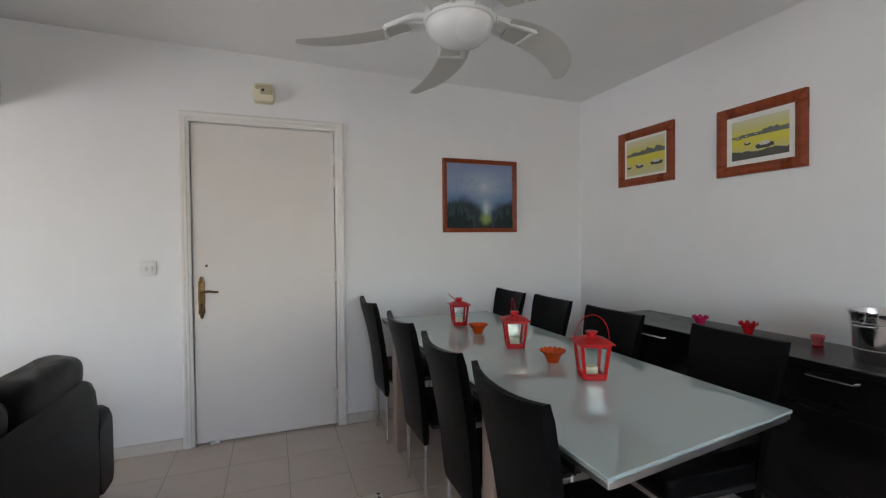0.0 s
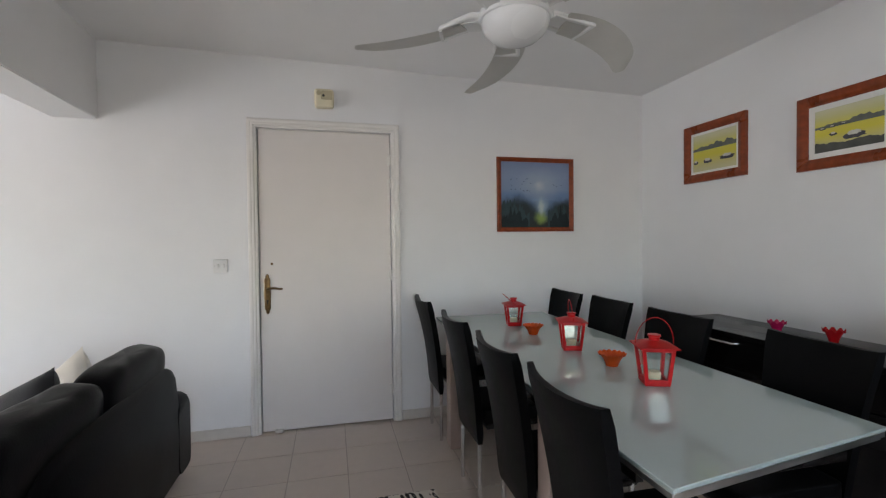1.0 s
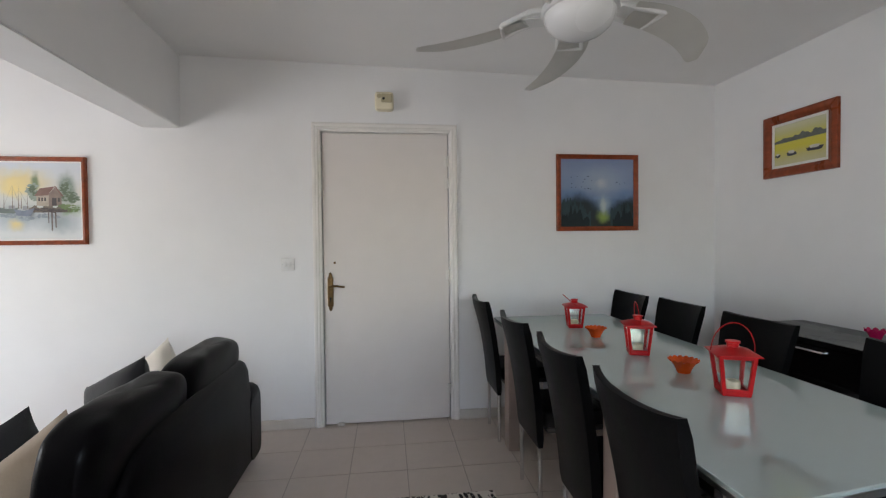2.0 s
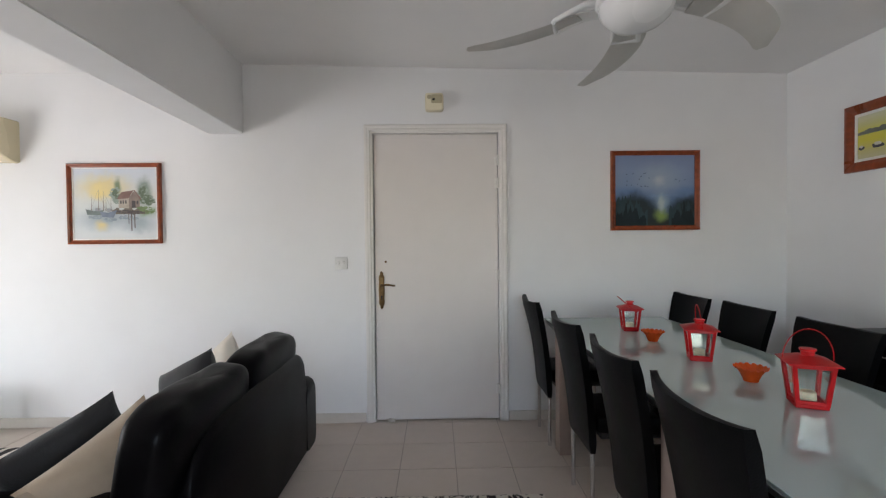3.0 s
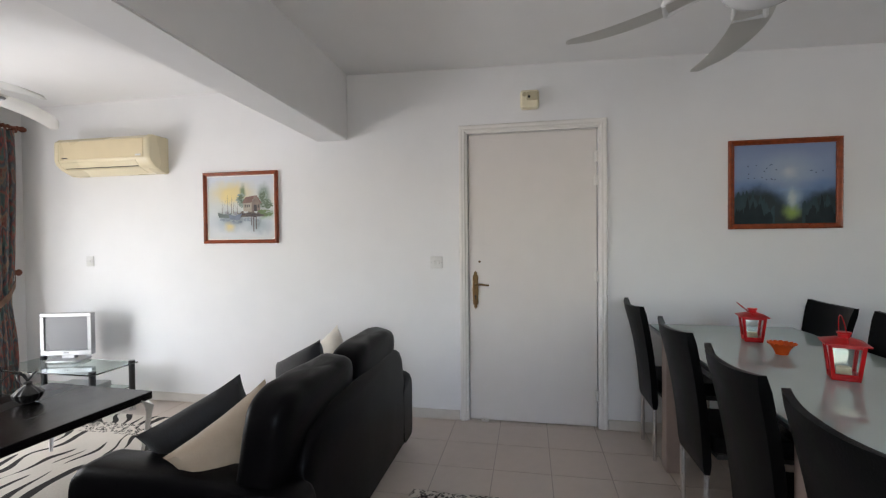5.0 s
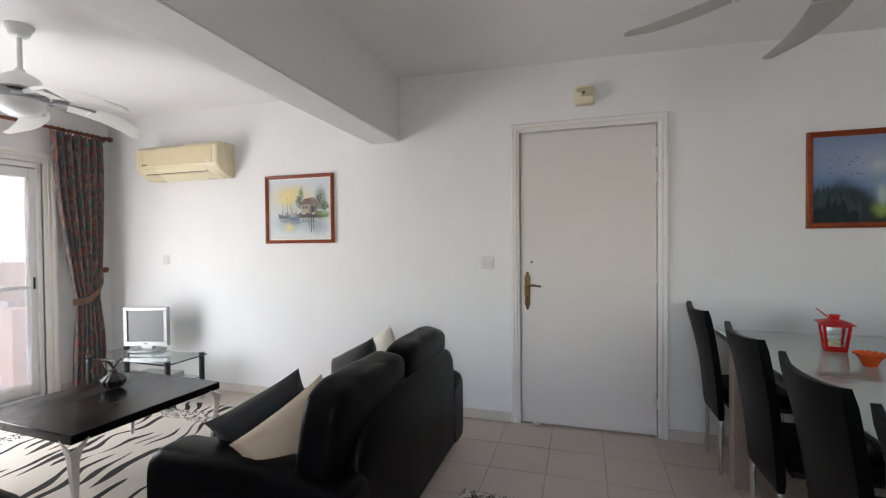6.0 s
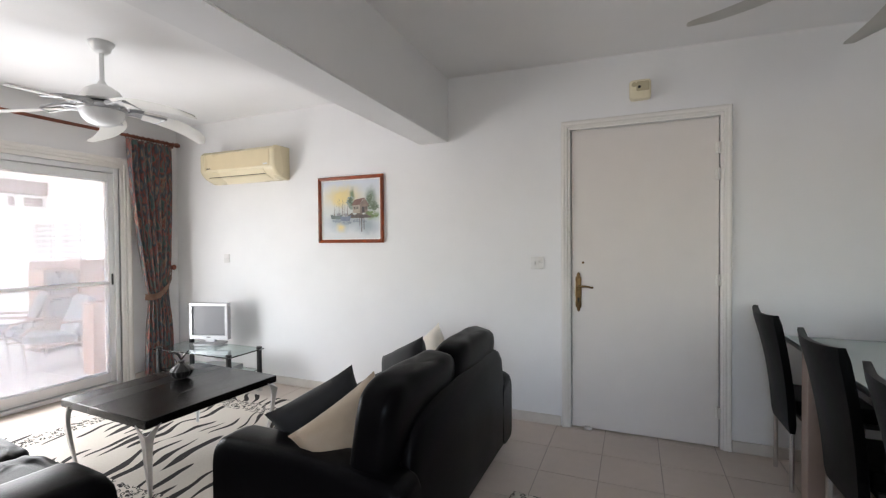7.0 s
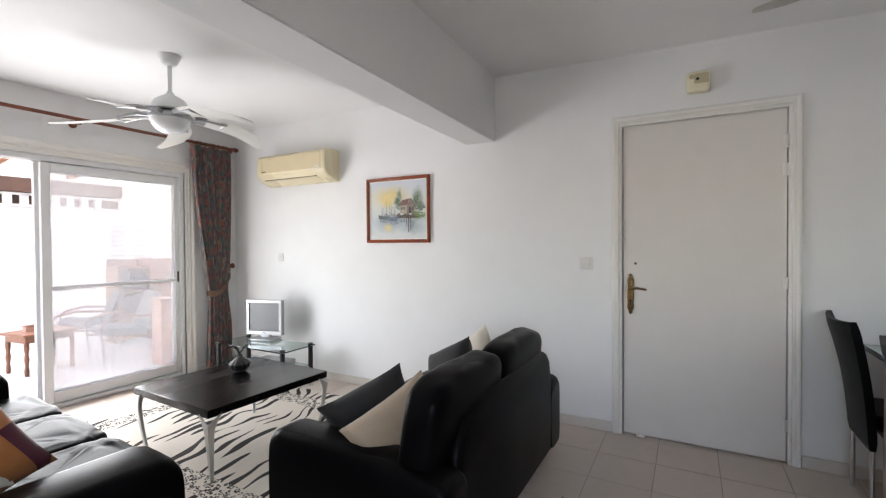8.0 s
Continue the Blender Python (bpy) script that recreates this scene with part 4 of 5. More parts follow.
# ---- lanterns, bowls ----
def lantern(x, y, turn, tilt, s=1.0, label=""):
    t = thing("candle_lantern", pose(x, y, TZ, 0, 0, turn), label, "lantern", "lanterns on the dining table")
    b0, b1, hh = 0.037 * s, 0.050 * s, 0.135 * s
    part("base", box(B(), (0, 0, 0.007), (2 * b0 + 0.012, 2 * b0 + 0.012, 0.014), 0.003), RED, t)
    for sx in (-1, 1):
        for sy in (-1, 1):
            bm = B()
            rings = []
            for z, w in ((0.01, b0), (hh, b1)):
                c = Vector((sx * w, sy * w, z))
                rings.append([c + Vector((p * 0.006, q * 0.006, 0)) for p, q in ((-1, -1), (1, -1), (1, 1), (-1, 1))])
            loft(bm, rings)
            part("post", bm, RED, t)
    for k in range(4):
        for z, w in ((0.018, b0), (hh - 0.006, b1)):
            part("rail", box(B(), (0, -w, z), (2 * w, 0.009, 0.010), 0.001), RED, t, m=pose(0, 0, 0, 0, 0, 90 * k))
        bm = B()
        loft(bm, [[(-b0 + 0.004, -b0 - 0.0006, 0.022), (b0 - 0.004, -b0 - 0.0006, 0.022), (b0 - 0.004, -b0 + 0.0006, 0.022), (-b0 + 0.004, -b0 + 0.0006, 0.022)],
                  [(-b1 + 0.004, -b1 - 0.0006, hh - 0.01), (b1 - 0.004, -b1 - 0.0006, hh - 0.01), (b1 - 0.004, -b1 + 0.0006, hh - 0.01), (-b1 + 0.004, -b1 + 0.0006, hh - 0.01)]])
        pane = part("pane", bm, GLASS, t, m=pose(0, 0, 0, 0, 0, 90 * k))
        pane.visible_shadow = False
    bm = B()
    e = b1 + 0.017
    rings = [[(p * w, q * w, z) for p, q in ((-1, -1), (1, -1), (1, 1), (-1, 1))] for w, z in ((e, hh), (e, hh + 0.004), (0.022 * s, hh + 0.022 * s), (0.020 * s, hh + 0.022 * s))]
    loft(bm, rings)
    part("roof", bm, RED, t, "red enamelled hipped roof")
    part("chimney", lathe(B(), [(0, hh + 0.018), (0.018, hh + 0.018), (0.018, hh + 0.034), (0.022, hh + 0.036), (0.022, hh + 0.042), (0, hh + 0.044)], 20), RED, t)
    r = e * 0.98
    pts = []
    for i in range(15):
        a = math.pi * i / 14
        q = Vector((-r * math.cos(a), 0, 0.098 * s * math.sin(a)))
        q = Matrix.Rotation(radians(tilt), 3, "X") @ q
        pts.append((q.x, q.y, q.z + hh + 0.008))
    part("handle", tube(B(), pts, 0.0016, 6), RED, t, "thin red wire handle")
    part("candle", lathe(B(), [(0, 0.014), (0.022, 0.014), (0.023, 0.02), (0.022, 0.042), (0.018, 0.045), (0, 0.041)], 20), WAX, t, "cream pillar candle")
    return t


lantern(1.103, 2.695, 78, -48, 0.93, "red metal candle lantern with handle fallen back")
lantern(1.130, 2.062, 70, -6, 0.98, "red metal candle lantern on the glass table")
lantern(1.152, 1.525, -22, 8, 1.0, "red metal candle lantern with raised wire handle")


def petal_bowl(name, x, y, z, r, h, material, n, cut, label, cat="bowl"):
    t = thing(name, pose(x, y, z), label, cat)
    seg = n * 8
    bm = B()
    rings = []
    for rr, zz, k in ((0.0, 0.0, 0), (0.42, 0.0, 0), (0.46, 0.12, 0), (0.60, 0.45, 0.02), (0.80, 0.75, 0.03), (1.0, 0.92, 1.0), (0.97, 0.92, 1.0), (0.76, 0.74, 0.03), (0.55, 0.45, 0.02), (0.40, 0.16, 0), (0.0, 0.14, 0)):
        ring = []
        for i in range(seg):
            a = 2 * math.pi * i / seg
            wave = abs(math.cos(a * n / 2))
            ring.append((rr * r * math.cos(a) * (1 + 0.03 * k * (wave - 0.5)), rr * r * math.sin(a) * (1 + 0.03 * k * (wave - 0.5)), zz * h + (cut * h * (wave - 0.5) if k == 1.0 else 0)))
        rings.append(ring)
    loft(bm, rings, cap=False)
    bmesh.ops.remove_doubles(bm, verts=bm.verts, dist=1e-5)
    part("bowl", bm, material, t)
    return t


petal_bowl("scalloped_bowl", 1.102, 2.42, TZ, 0.056, 0.055, ORANGE, 16, 0.12, "small orange glass bowl with scalloped rim")
petal_bowl("scalloped_bowl", 1.143, 1.763, TZ, 0.056, 0.055, ORANGE, 16, 0.12, "small orange glass bowl with scalloped rim")

# ---- sideboard ----
SX0, SX1, SZ = 2.075, EAST - 0.015, 0.782
side = thing("sideboard", pose(0, 0, 0), "long black sideboard with drawers and steel handles", "sideboard")
SB0, SB1, SBW = -0.12, 2.54, 0.88
part("top", span(B(), SX0 - 0.015, SX1, SB0 - 0.01, SB1 + 0.02, SZ - 0.03, SZ, 0.003), BLACKWOOD, side)
part("carcass", span(B(), SX0 + 0.02, SX1 - 0.005, SB0, SB1, 0.12, SZ - 0.03, 0.002), BLACKWOOD, side)
for k in range(3):
    y0, y1 = SB1 - (k + 1) * SBW + 0.004, SB1 - k * SBW
    for z0, z1 in ((0.125, 0.585), (0.589, SZ - 0.034)):
        d = part("drawer_front", span(B(), SX0, SX0 + 0.019, y0, y1, z0, z1, 0.002), BLACKWOOD, side)
        if z0 < 0.5:
            continue
        bm = B()
        yc, zc = (y0 + y1) / 2 + 0.02, z1 - 0.022
        tube(bm, [(SX0, yc - 0.085, zc), (SX0 - 0.022, yc - 0.08, zc), (SX0 - 0.026, yc, zc), (SX0 - 0.022, yc + 0.08, zc), (SX0, yc + 0.085, zc)], 0.0055, 8)
        part("handle", bm, CHROME, d, "bowed steel bar handle")
for y in (SB0 + 0.1, SB1 - 0.1):
    for x in (SX0 + 0.06, SX1 - 0.06):
        part("foot", cone(B(), (x, y, 0), (x, y, 0.125), 0.018, 0.022), BLACKWOOD, side)
petal_bowl("flower_bowl", 2.305, 2.01, SZ, 0.042, 0.056, PINKGLASS, 9, 0.30, "small magenta flower-shaped glass bowl on sideboard")
petal_bowl("flower_bowl", 2.335, 1.755, SZ, 0.044, 0.060, REDGLASS, 9, 0.30, "small red flower-shaped glass bowl on sideboard")
cup = thing("votive_cup", pose(2.36, 1.452, SZ), "small pink and red votive cup", "candle holder")
part("cup", lathe(B(), [(0, 0.001), (0.018, 0.001), (0.025, 0.03), (0.028, 0.05), (0.025, 0.05), (0.02, 0.02), (0, 0.014)], 24), mat("pink_frost", (0.68, 0.16, 0.18), 0.35), cup)
part("foot", lathe(B(), [(0, 0), (0.022, 0), (0.022, 0.005), (0, 0.006)], 24), REDGLASS, cup)
bucket = thing("ice_bucket", pose(2.285, 1.185, SZ), "polished steel ice bucket on sideboard", "bucket")
part("body", lathe(B(), [(0, 0.0), (0.082, 0.0), (0.086, 0.01), (0.098, 0.16), (0.102, 0.19), (0.112, 0.20), (0.112, 0.206), (0.1, 0.204), (0.094, 0.18), (0.08, 0.02), (0, 0.012)], 36), CHROME, bucket)
for z in (0.05, 0.155):
    part("band", lathe(B(), [(0.085 + z * 0.075, z), (0.089 + z * 0.075, z + 0.004), (0.085 + z * 0.075, z + 0.008)], 36), CHROME, bucket)
for s in (-1, 1):
    part("handle", tube(B(), [(s * 0.1, -0.03, 0.15), (s * 0.128, -0.03, 0.152), (s * 0.132, 0, 0.152), (s * 0.128, 0.03, 0.152), (s * 0.1, 0.03, 0.15)], 0.005), CHROME, bucket)


# ---- living area: sofas ----
def sofa(name, m, width, depth, seats, label, arm_w=0.22, arm_h=0.53, back_h=0.645, seat_out=0.0, lean=()):
    """Faces +y from a back at y = 0; x runs along its width from 0."""
    t = thing(name, m, label, "sofa")
    part("base", box(B(), (width / 2, depth * 0.48, 0.19), (width - 0.03, depth * 0.92, 0.26), 0.03, 3), LEATHER, t)
    bm = B()
    prof = [(0.0, 0.06), (-0.005, 0.25), (0.0, 0.45), (0.012, back_h - 0.05), (0.026, back_h - 0.012), (0.045, back_h), (0.065, back_h - 0.012), (0.08, back_h - 0.06), (0.10, 0.40), (0.11, 0.06)]
    rings = []
    b0, b1 = arm_w - 0.03, width - arm_w + 0.03
    for x, k in ((b0, 0.76), (b0 + 0.02, 0.83), (b0 + 0.06, 0.90), (b0 + 0.13, 0.96), (b0 + 0.24, 1.0), (width / 2, 1.004), (b1 - 0.07, 1.0), (b1 - 0.03, 0.985), (b1 - 0.010, 0.965), (b1, 0.93)):
        rings.append([(x, 0.055 + (y - 0.055) * (1.0 if k > 0.96 else 0.82), z * k) for y, z in prof])
    loft(bm, rings)
    part("back", bm, LEATHER, t)
    for x in (arm_w / 2, width - arm_w / 2):
        bm = B()
        rings = []
        n = 32
        for y, k in ((-0.006, 0.80), (0.004, 0.86), (0.03, 0.90), (depth * 0.25, 0.955), (depth * 0.5, 1.0), (depth - 0.09, 1.0), (depth - 0.05, 0.975), (depth - 0.03, 0.92)):
            ring = []
            for i in range(n):
                a = 2 * math.pi * i / n
                ca, sa = math.cos(a), math.sin(a)
                ring.append((x + arm_w / 2 * (0.99 + 0.01 * k) * math.copysign(abs(ca) ** 0.3, ca) * (0.96 + 0.04 * k), y, 0.05 + (arm_h - 0.05) * k * (0.5 + 0.5 * math.copysign(abs(sa) ** 0.32, sa))))
            rings.append(ring)
        loft(bm, rings)
        part("arm", bm, LEATHER, t, "rounded padded leather arm")
    w = (width - 2 * arm_w) / seats
    for k in range(seats):
        xc = arm_w + w * (k + 0.5)
        part("seat_cushion", soft(B(), (w * 1.0, depth * 0.72, 0.19), 0.22, pose(xc, depth * 0.60 + seat_out, 0.345), 96, 48, 0.006, k + width, 0.010), LEATHER, t)
        bx, bw = lean[k] if lean else (xc + 0.04, w * 1.10)
        bc = soft(B(), (bw, 0.18, 0.46), 0.42, pose(bx, 0.145, 0.552, 8), 56, 32, wrinkle=0.012, seed=k + 5 * width)
        c = part("back_cushion", bc, LEATHER, t, "plump rounded leather back cushion")
        bm = B()
        pts = []
        for i in range(13):
            a = math.pi * i / 12
            pts.append(pose(bx, 0.145, 0.552, 8) @ Vector((bw * 0.482 * math.copysign(abs(math.cos(a)) ** 0.42, math.cos(a)), 0.036, 0.216 * abs(math.sin(a)) ** 0.42)))
        part("seam", tube(bm, pts, 0.003, 6), LEATHER, c)
    for x in (0.1, width - 0.1):
        for y in (0.1, depth - 0.12):
            part("foot", cone(B(), (x, y, 0), (x, y, 0.07), 0.02, 0.026, 12), BLACKPLASTIC, t)
    return t


sofa("sofa", pose(-0.77, 1.43, 0.0, 0, 0, 90), 1.51, 0.87, 2, "black leather two-seat sofa with plump back cushions", arm_w=0.19, arm_h=0.505, back_h=0.64, lean=((0.385, 0.68), (1.03, 0.68)))
sofa("sofa", pose(-3.70, 0.368, 0.0, 0, 0, -3.5), 2.105, 0.83, 3, "black leather three-seat sofa with wrinkled seat cushions", arm_w=0.27, arm_h=0.57, back_h=0.66, seat_out=0.10)


def scatter_cushion(m, w, t, material, label, h=None):
    c = thing("scatter_cushion", m, label, "cushion")
    part("cover", pillow(B(), w, h or w, t, seed=w * 10 + m.translation.x), material, c)
    return c


scatter_cushion(pose(-1.287, 1.72, 0.540, 5, -24.9, 44.8), 0.40, 0.12, BLACKCLOTH, "black cotton cushion leaning on the sofa arm", 0.27)
scatter_cushion(pose(-1.112, 1.660, 0.535, -15, -24.3, 64.2), 0.42, 0.14, BEIGECLOTH, "beige satin cushion leaning on the sofa arm", 0.245)
scatter_cushion(pose(-1.27, 2.43, 0.555, 16, 26, 160), 0.40, 0.13, BLACKCLOTH, "black cotton cushion leaning on the sofa back", 0.26)
scatter_cushion(pose(-1.19, 2.60, 0.535, 16, 38, 160), 0.38, 0.12, CREAMCLOTH, "cream satin cushion against the far sofa arm")
oc = scatter_cushion(pose(-1.99, 0.556, 0.65, -20.9, -23.9, 93.7), 0.42, 0.19, ORANGECLOTH, "rust velvet cushion with plum corner panel")
bm = pillow(B(), 0.422, 0.422, 0.196, seed=0.42 * 10 + -1.99)
bmesh.ops.bisect_plane(bm, geom=list(bm.verts) + list(bm.edges) + list(bm.faces), plane_co=(0.125, 0, 0), plane_no=(1, 0, 0.15), clear_inner=True)
bmesh.ops.bisect_plane(bm, geom=list(bm.verts) + list(bm.edges) + list(bm.faces), plane_co=(0, 0, -0.02), plane_no=(0, 0, -1), clear_inner=True)
part("corner_panel", bm, PLUMCLOTH, oc, "plum velvet corner panel")
scatter_cushion(pose(-1.955, 0.53, 0.69, -30, 0, 94), 0.34, 0.11, CREAMCLOTH, "pale cream cushion lying on the sofa")

# ---- coffee table, vase ----
CX0, CX1, CY0, CY1, CZ = -2.9855, -2.2175, 1.584, 2.421, 0.42
ct = thing("coffee_table", pose((CX0 + CX1) / 2, (CY0 + CY1) / 2, 0, 0, 0, -2.4), "square black wood coffee table on flared steel legs", "coffee table")
CW, CL = (CX1 - CX0) / 2, (CY1 - CY0) / 2
part("tabletop", span(B(), -CW, CW, -CL, CL, CZ - 0.045, CZ, 0.003), BLACKWOOD, ct)
for sx in (-1, 1):
    for sy in (-1, 1):
        bm = B()
        for ax in (0, 1):
            rings = []
            for i in range(15):
                s = i / 14
                z = (CZ - 0.032) * s
                zc = z - 0.05 * s ** 7
                flare = 0.010 * s + 0.040 * max(0, s - 0.7) ** 2 / 0.09
                inset = 0.05 * (1 - s) ** 1.4
                w = 0.012 + 0.020 * s + flare
                x, y = sx * (CW - inset + 0.004), sy * (CL - inset + 0.004)
                th = 0.006
                if ax == 0:
                    ring = [(x, y, zc), (x - sx * w, y, z), (x - sx * w, y - sy * th, z), (x, y - sy * th, zc)]
                else:
                    ring = [(x, y, zc), (x, y - sy * w, z), (x - sx * th, y - sy * w, z), (x - sx * th, y, zc)]
                rings.append(ring)
            loft(bm, rings)
        part("leg", bm, STEEL, ct, "flared polished steel leg")
vase = thing("vase", pose(-2.72, 2.12, CZ), "small black ribbed vase with curling stem", "vase")
bm = B()
rings = []
for r, z in ((0.022, 0), (0.045, 0.012), (0.062, 0.035), (0.066, 0.055), (0.05, 0.072), (0.032, 0.086), (0.02, 0.094), (0.016, 0.105), (0.02, 0.112), (0.014, 0.11)):
    rings.append([(r * (1 + 0.05 * math.cos(12 * 2 * math.pi * i / 96)) * math.cos(2 * math.pi * i / 96), r * (1 + 0.05 * math.cos(12 * 2 * math.pi * i / 96)) * math.sin(2 * math.pi * i / 96), z) for i in range(96)])
loft(bm, rings)
part("body", bm, mat("black_ceramic", (0.015, 0.014, 0.014), 0.35, vary=0.2), vase)
for a, ln in ((150, 0.10), (30, 0.08), (200, 0.07)):
    pts = [(0, 0, 0.12)] + [(ln * s * math.cos(radians(a + 90 * s)), ln * s * math.sin(radians(a + 90 * s)), 0.12 + 0.05 * math.sin(s * 2.6)) for s in (0.25, 0.5, 0.75, 1.0, 1.2)]
    part("stem", tube(B(), pts, lambda s: 0.006 - 0.003 * s, 6), BLACKPLASTIC, vase)


# ---- rugs ----
def rug(name, x0, x1, y0, y1, z, label, spotted=False):
    bm = B()
    nx, ny = 60, 44
    layer = bm.verts.layers.float.new("edge_distance")
    top = {}
    for i in range(nx + 1):
        for j in range(ny + 1):
            x, y = x0 + (x1 - x0) * i / nx, y0 + (y1 - y0) * j / ny
            edge = min(x - x0, x1 - x, y - y0, y1 - y)
            v = bm.verts.new((x + 0.006 * noise.noise(Vector((y * 9, x, 0))), y + 0.006 * noise.noise(Vector((x * 9, y, 2))), z + (0.010 if edge > 0.001 else 0.001) + 0.0015 * noise.noise(Vector((x * 6, y * 6, 1)))))
            v[layer] = edge if not spotted else (0.25 if edge < 0.3 else 1.0)
            top[i, j] = v
    for i in range(nx):
        for j in range(ny):
            bm.faces.new((top[i, j], top[i + 1, j], top[i + 1, j + 1], top[i, j + 1]))
    return tagged(new(name, mesh(name, bm, RUG)), label, "rug")


rug("zebra_rug", -3.90, -1.30, 1.33, 3.00, 0.0, "cream rug with black zebra stripes and spotted border")
rug("zebra_rug", -0.62, 0.53, 1.50, 2.38, 0.0, "small cream rug with black leopard spots near dining table", True)

# ---- television on its glass table ----
tvt = thing("tv_table", pose(-3.47, 2.93, 0), "glass television table with black and steel legs", "tv stand")
GX, GY = 0.45, 0.19
part("glass_top", span(B(), -GX, GX, -GY, GY, 0.360, 0.370, 0.002), mat("table_glass", (0.80, 0.92, 0.89), 0.03, vary=0.0, transmission=1.0, rough_vary=0.01), tvt, "clear green-edged glass top")
part("glass_shelf", span(B(), -GX + 0.04, GX - 0.04, -GY + 0.02, GY - 0.02, 0.175, 0.183, 0.002), MATS["table_glass"], tvt)
for x in (-1, 1):
    for y in (-1, 1):
        lg = part("leg", cone(B(), (x * (GX - 0.03), y * (GY - 0.03), 0.03), (x * (GX - 0.03), y * (GY - 0.03), 0.360), 0.021, 0.021, 20), BLACKPLASTIC, tvt, "black tube leg")
        part("collar", cone(B(), (x * (GX - 0.03), y * (GY - 0.03), 0.370), (x * (GX - 0.03), y * (GY - 0.03), 0.384), 0.023, 0.023, 20), BLACKPLASTIC, lg)
        part("foot", cone(B(), (x * (GX - 0.03), y * (GY - 0.03), 0.0), (x * (GX - 0.03), y * (GY - 0.03), 0.03), 0.024, 0.022, 20), CHROME, lg)
tv = thing("television", pose(-3.585, 3.045, 0.370, 0, 0, 16), "small silver flat television on glass table", "television")
bm = B()
w, h0, h1, bz = 0.375, 0.05, 0.38, 0.029
for x0, x1, z0, z1 in ((-w / 2, w / 2, h1 - bz, h1), (-w / 2, w / 2, h0, h0 + bz * 1.3), (-w / 2, -w / 2 + bz, h0 + bz * 1.3, h1 - bz), (w / 2 - bz, w / 2, h0 + bz * 1.3, h1 - bz)):
    span(bm, x0, x1, -0.03, 0.02, z0, z1, 0.003)
part("bezel", bm, SILVERPL, tv, "silver plastic bezel")
part("screen", span(B(), -w / 2 + bz - 0.002, w / 2 - bz + 0.002, -0.018, 0.01, h0 + bz, h1 - bz + 0.002), SCREEN, tv, "grey unlit screen")
part("rear_case", loft(B(), [[(-w / 2 + 0.01, 0.02, h0 + 0.01), (w / 2 - 0.01, 0.02, h0 + 0.01), (w / 2 - 0.01, 0.02, h1 - 0.01), (-w / 2 + 0.01, 0.02, h1 - 0.01)], [(-0.15, 0.07, h0 + 0.05), (0.15, 0.07, h0 + 0.05), (0.15, 0.07, h1 - 0.06), (-0.15, 0.07, h1 - 0.06)]]), SILVERPL, tv)
part("stand_neck", box(B(), (0, 0.01, 0.035), (0.10, 0.04, 0.05), 0.006), SILVERPL, tv)
part("stand_foot", soft(B(), (0.28, 0.18, 0.024), 0.5, pose(0, 0, 0.0125)), SILVERPL, tv)
part("maker_mark", box(B(), (0, -0.0305, h0 + 0.02), (0.04, 0.001, 0.007)), BLACKPLASTIC, tv)
dvd = thing("disc_player", pose(-3.37, 2.94, 0.183, 0, 0, 6), "slim silver disc player on the glass shelf", "disc player")
part("case", box(B(), (0, 0, 0.024), (0.34, 0.22, 0.046), 0.004), SILVERPL, dvd)
part("front", box(B(), (0, -0.111, 0.026), (0.33, 0.004, 0.03), 0.001), BLACKPLASTIC, dvd)

# ---- air conditioner ----
ac = thing("air_conditioner", pose(-3.330, NORTH, 1.853), "yellowed wall-mounted split air conditioner", "air conditioner")
AW, AH, AD = 0.88, 0.285, 0.19
prof = [(0, 0.0), (-0.05, 0.0), (-0.13, 0.035), (-0.175, 0.075), (-AD, 0.105), (-AD, AH - 0.03), (-AD + 0.03, AH - 0.004), (-AD + 0.05, AH), (0, AH)]
bm = B()
loft(bm, [[(x, y, z) for y, z in prof] for x in (-AW / 2, AW / 2 - 0.035)])
part("body", bm, CREAMPL2, ac)
bm = B()
loft(bm, [[(x, y * k, (z - AH / 2) * k + AH / 2) for y, z in prof] for x, k in ((AW / 2 - 0.034, 1.02), (AW / 2 - 0.012, 1.02), (AW / 2, 0.97))])
part("end_cap", bm, CREAMPL2, ac)
bm = B()
loft(bm, [[(x, y * k, (z - AH / 2) * k + AH / 2) for y, z in prof] for x, k in ((-AW / 2 - 0.02, 0.96), (-AW / 2, 1.008), (-AW / 2 + 0.03, 1.008))])
part("end_cap", bm, CREAMPL2, ac)
part("front_panel", span(B(), -AW / 2 + 0.045, AW / 2 - 0.05, -AD - 0.005, -AD + 0.002, 0.108, AH - 0.030, 0.003), CREAMPL, ac, "slightly darker yellowed front panel")
bm = B()
for ya, za, yb, zb in ((-0.183, 0.092, -0.152, 0.054), (-0.140, 0.042, -0.060, 0.006)):
    loft(bm, [[(x, ya, za), (x, yb, zb), (x, yb - 0.004, zb - 0.004), (x, ya - 0.004, za - 0.004)] for x in (-AW / 2 + 0.05, AW / 2 - 0.13)])
part("louvre", bm, CREAMPL2, ac, "closed curved air flap")
part("outlet", span(B(), -AW / 2 + 0.05, AW / 2 - 0.14, -0.150, -0.142, 0.046, 0.050), DARKHOLE, ac)
part("display", span(B(), AW / 2 - 0.12, AW / 2 - 0.07, -AD - 0.007, -AD - 0.004, 0.118, 0.132, 0.001), SWITCH, ac)
part("maker_mark", span(B(), -AW / 2 + 0.07, -AW / 2 + 0.12, -AD - 0.007, -AD - 0.004, 0.120, 0.128), BLACKPLASTIC, ac)

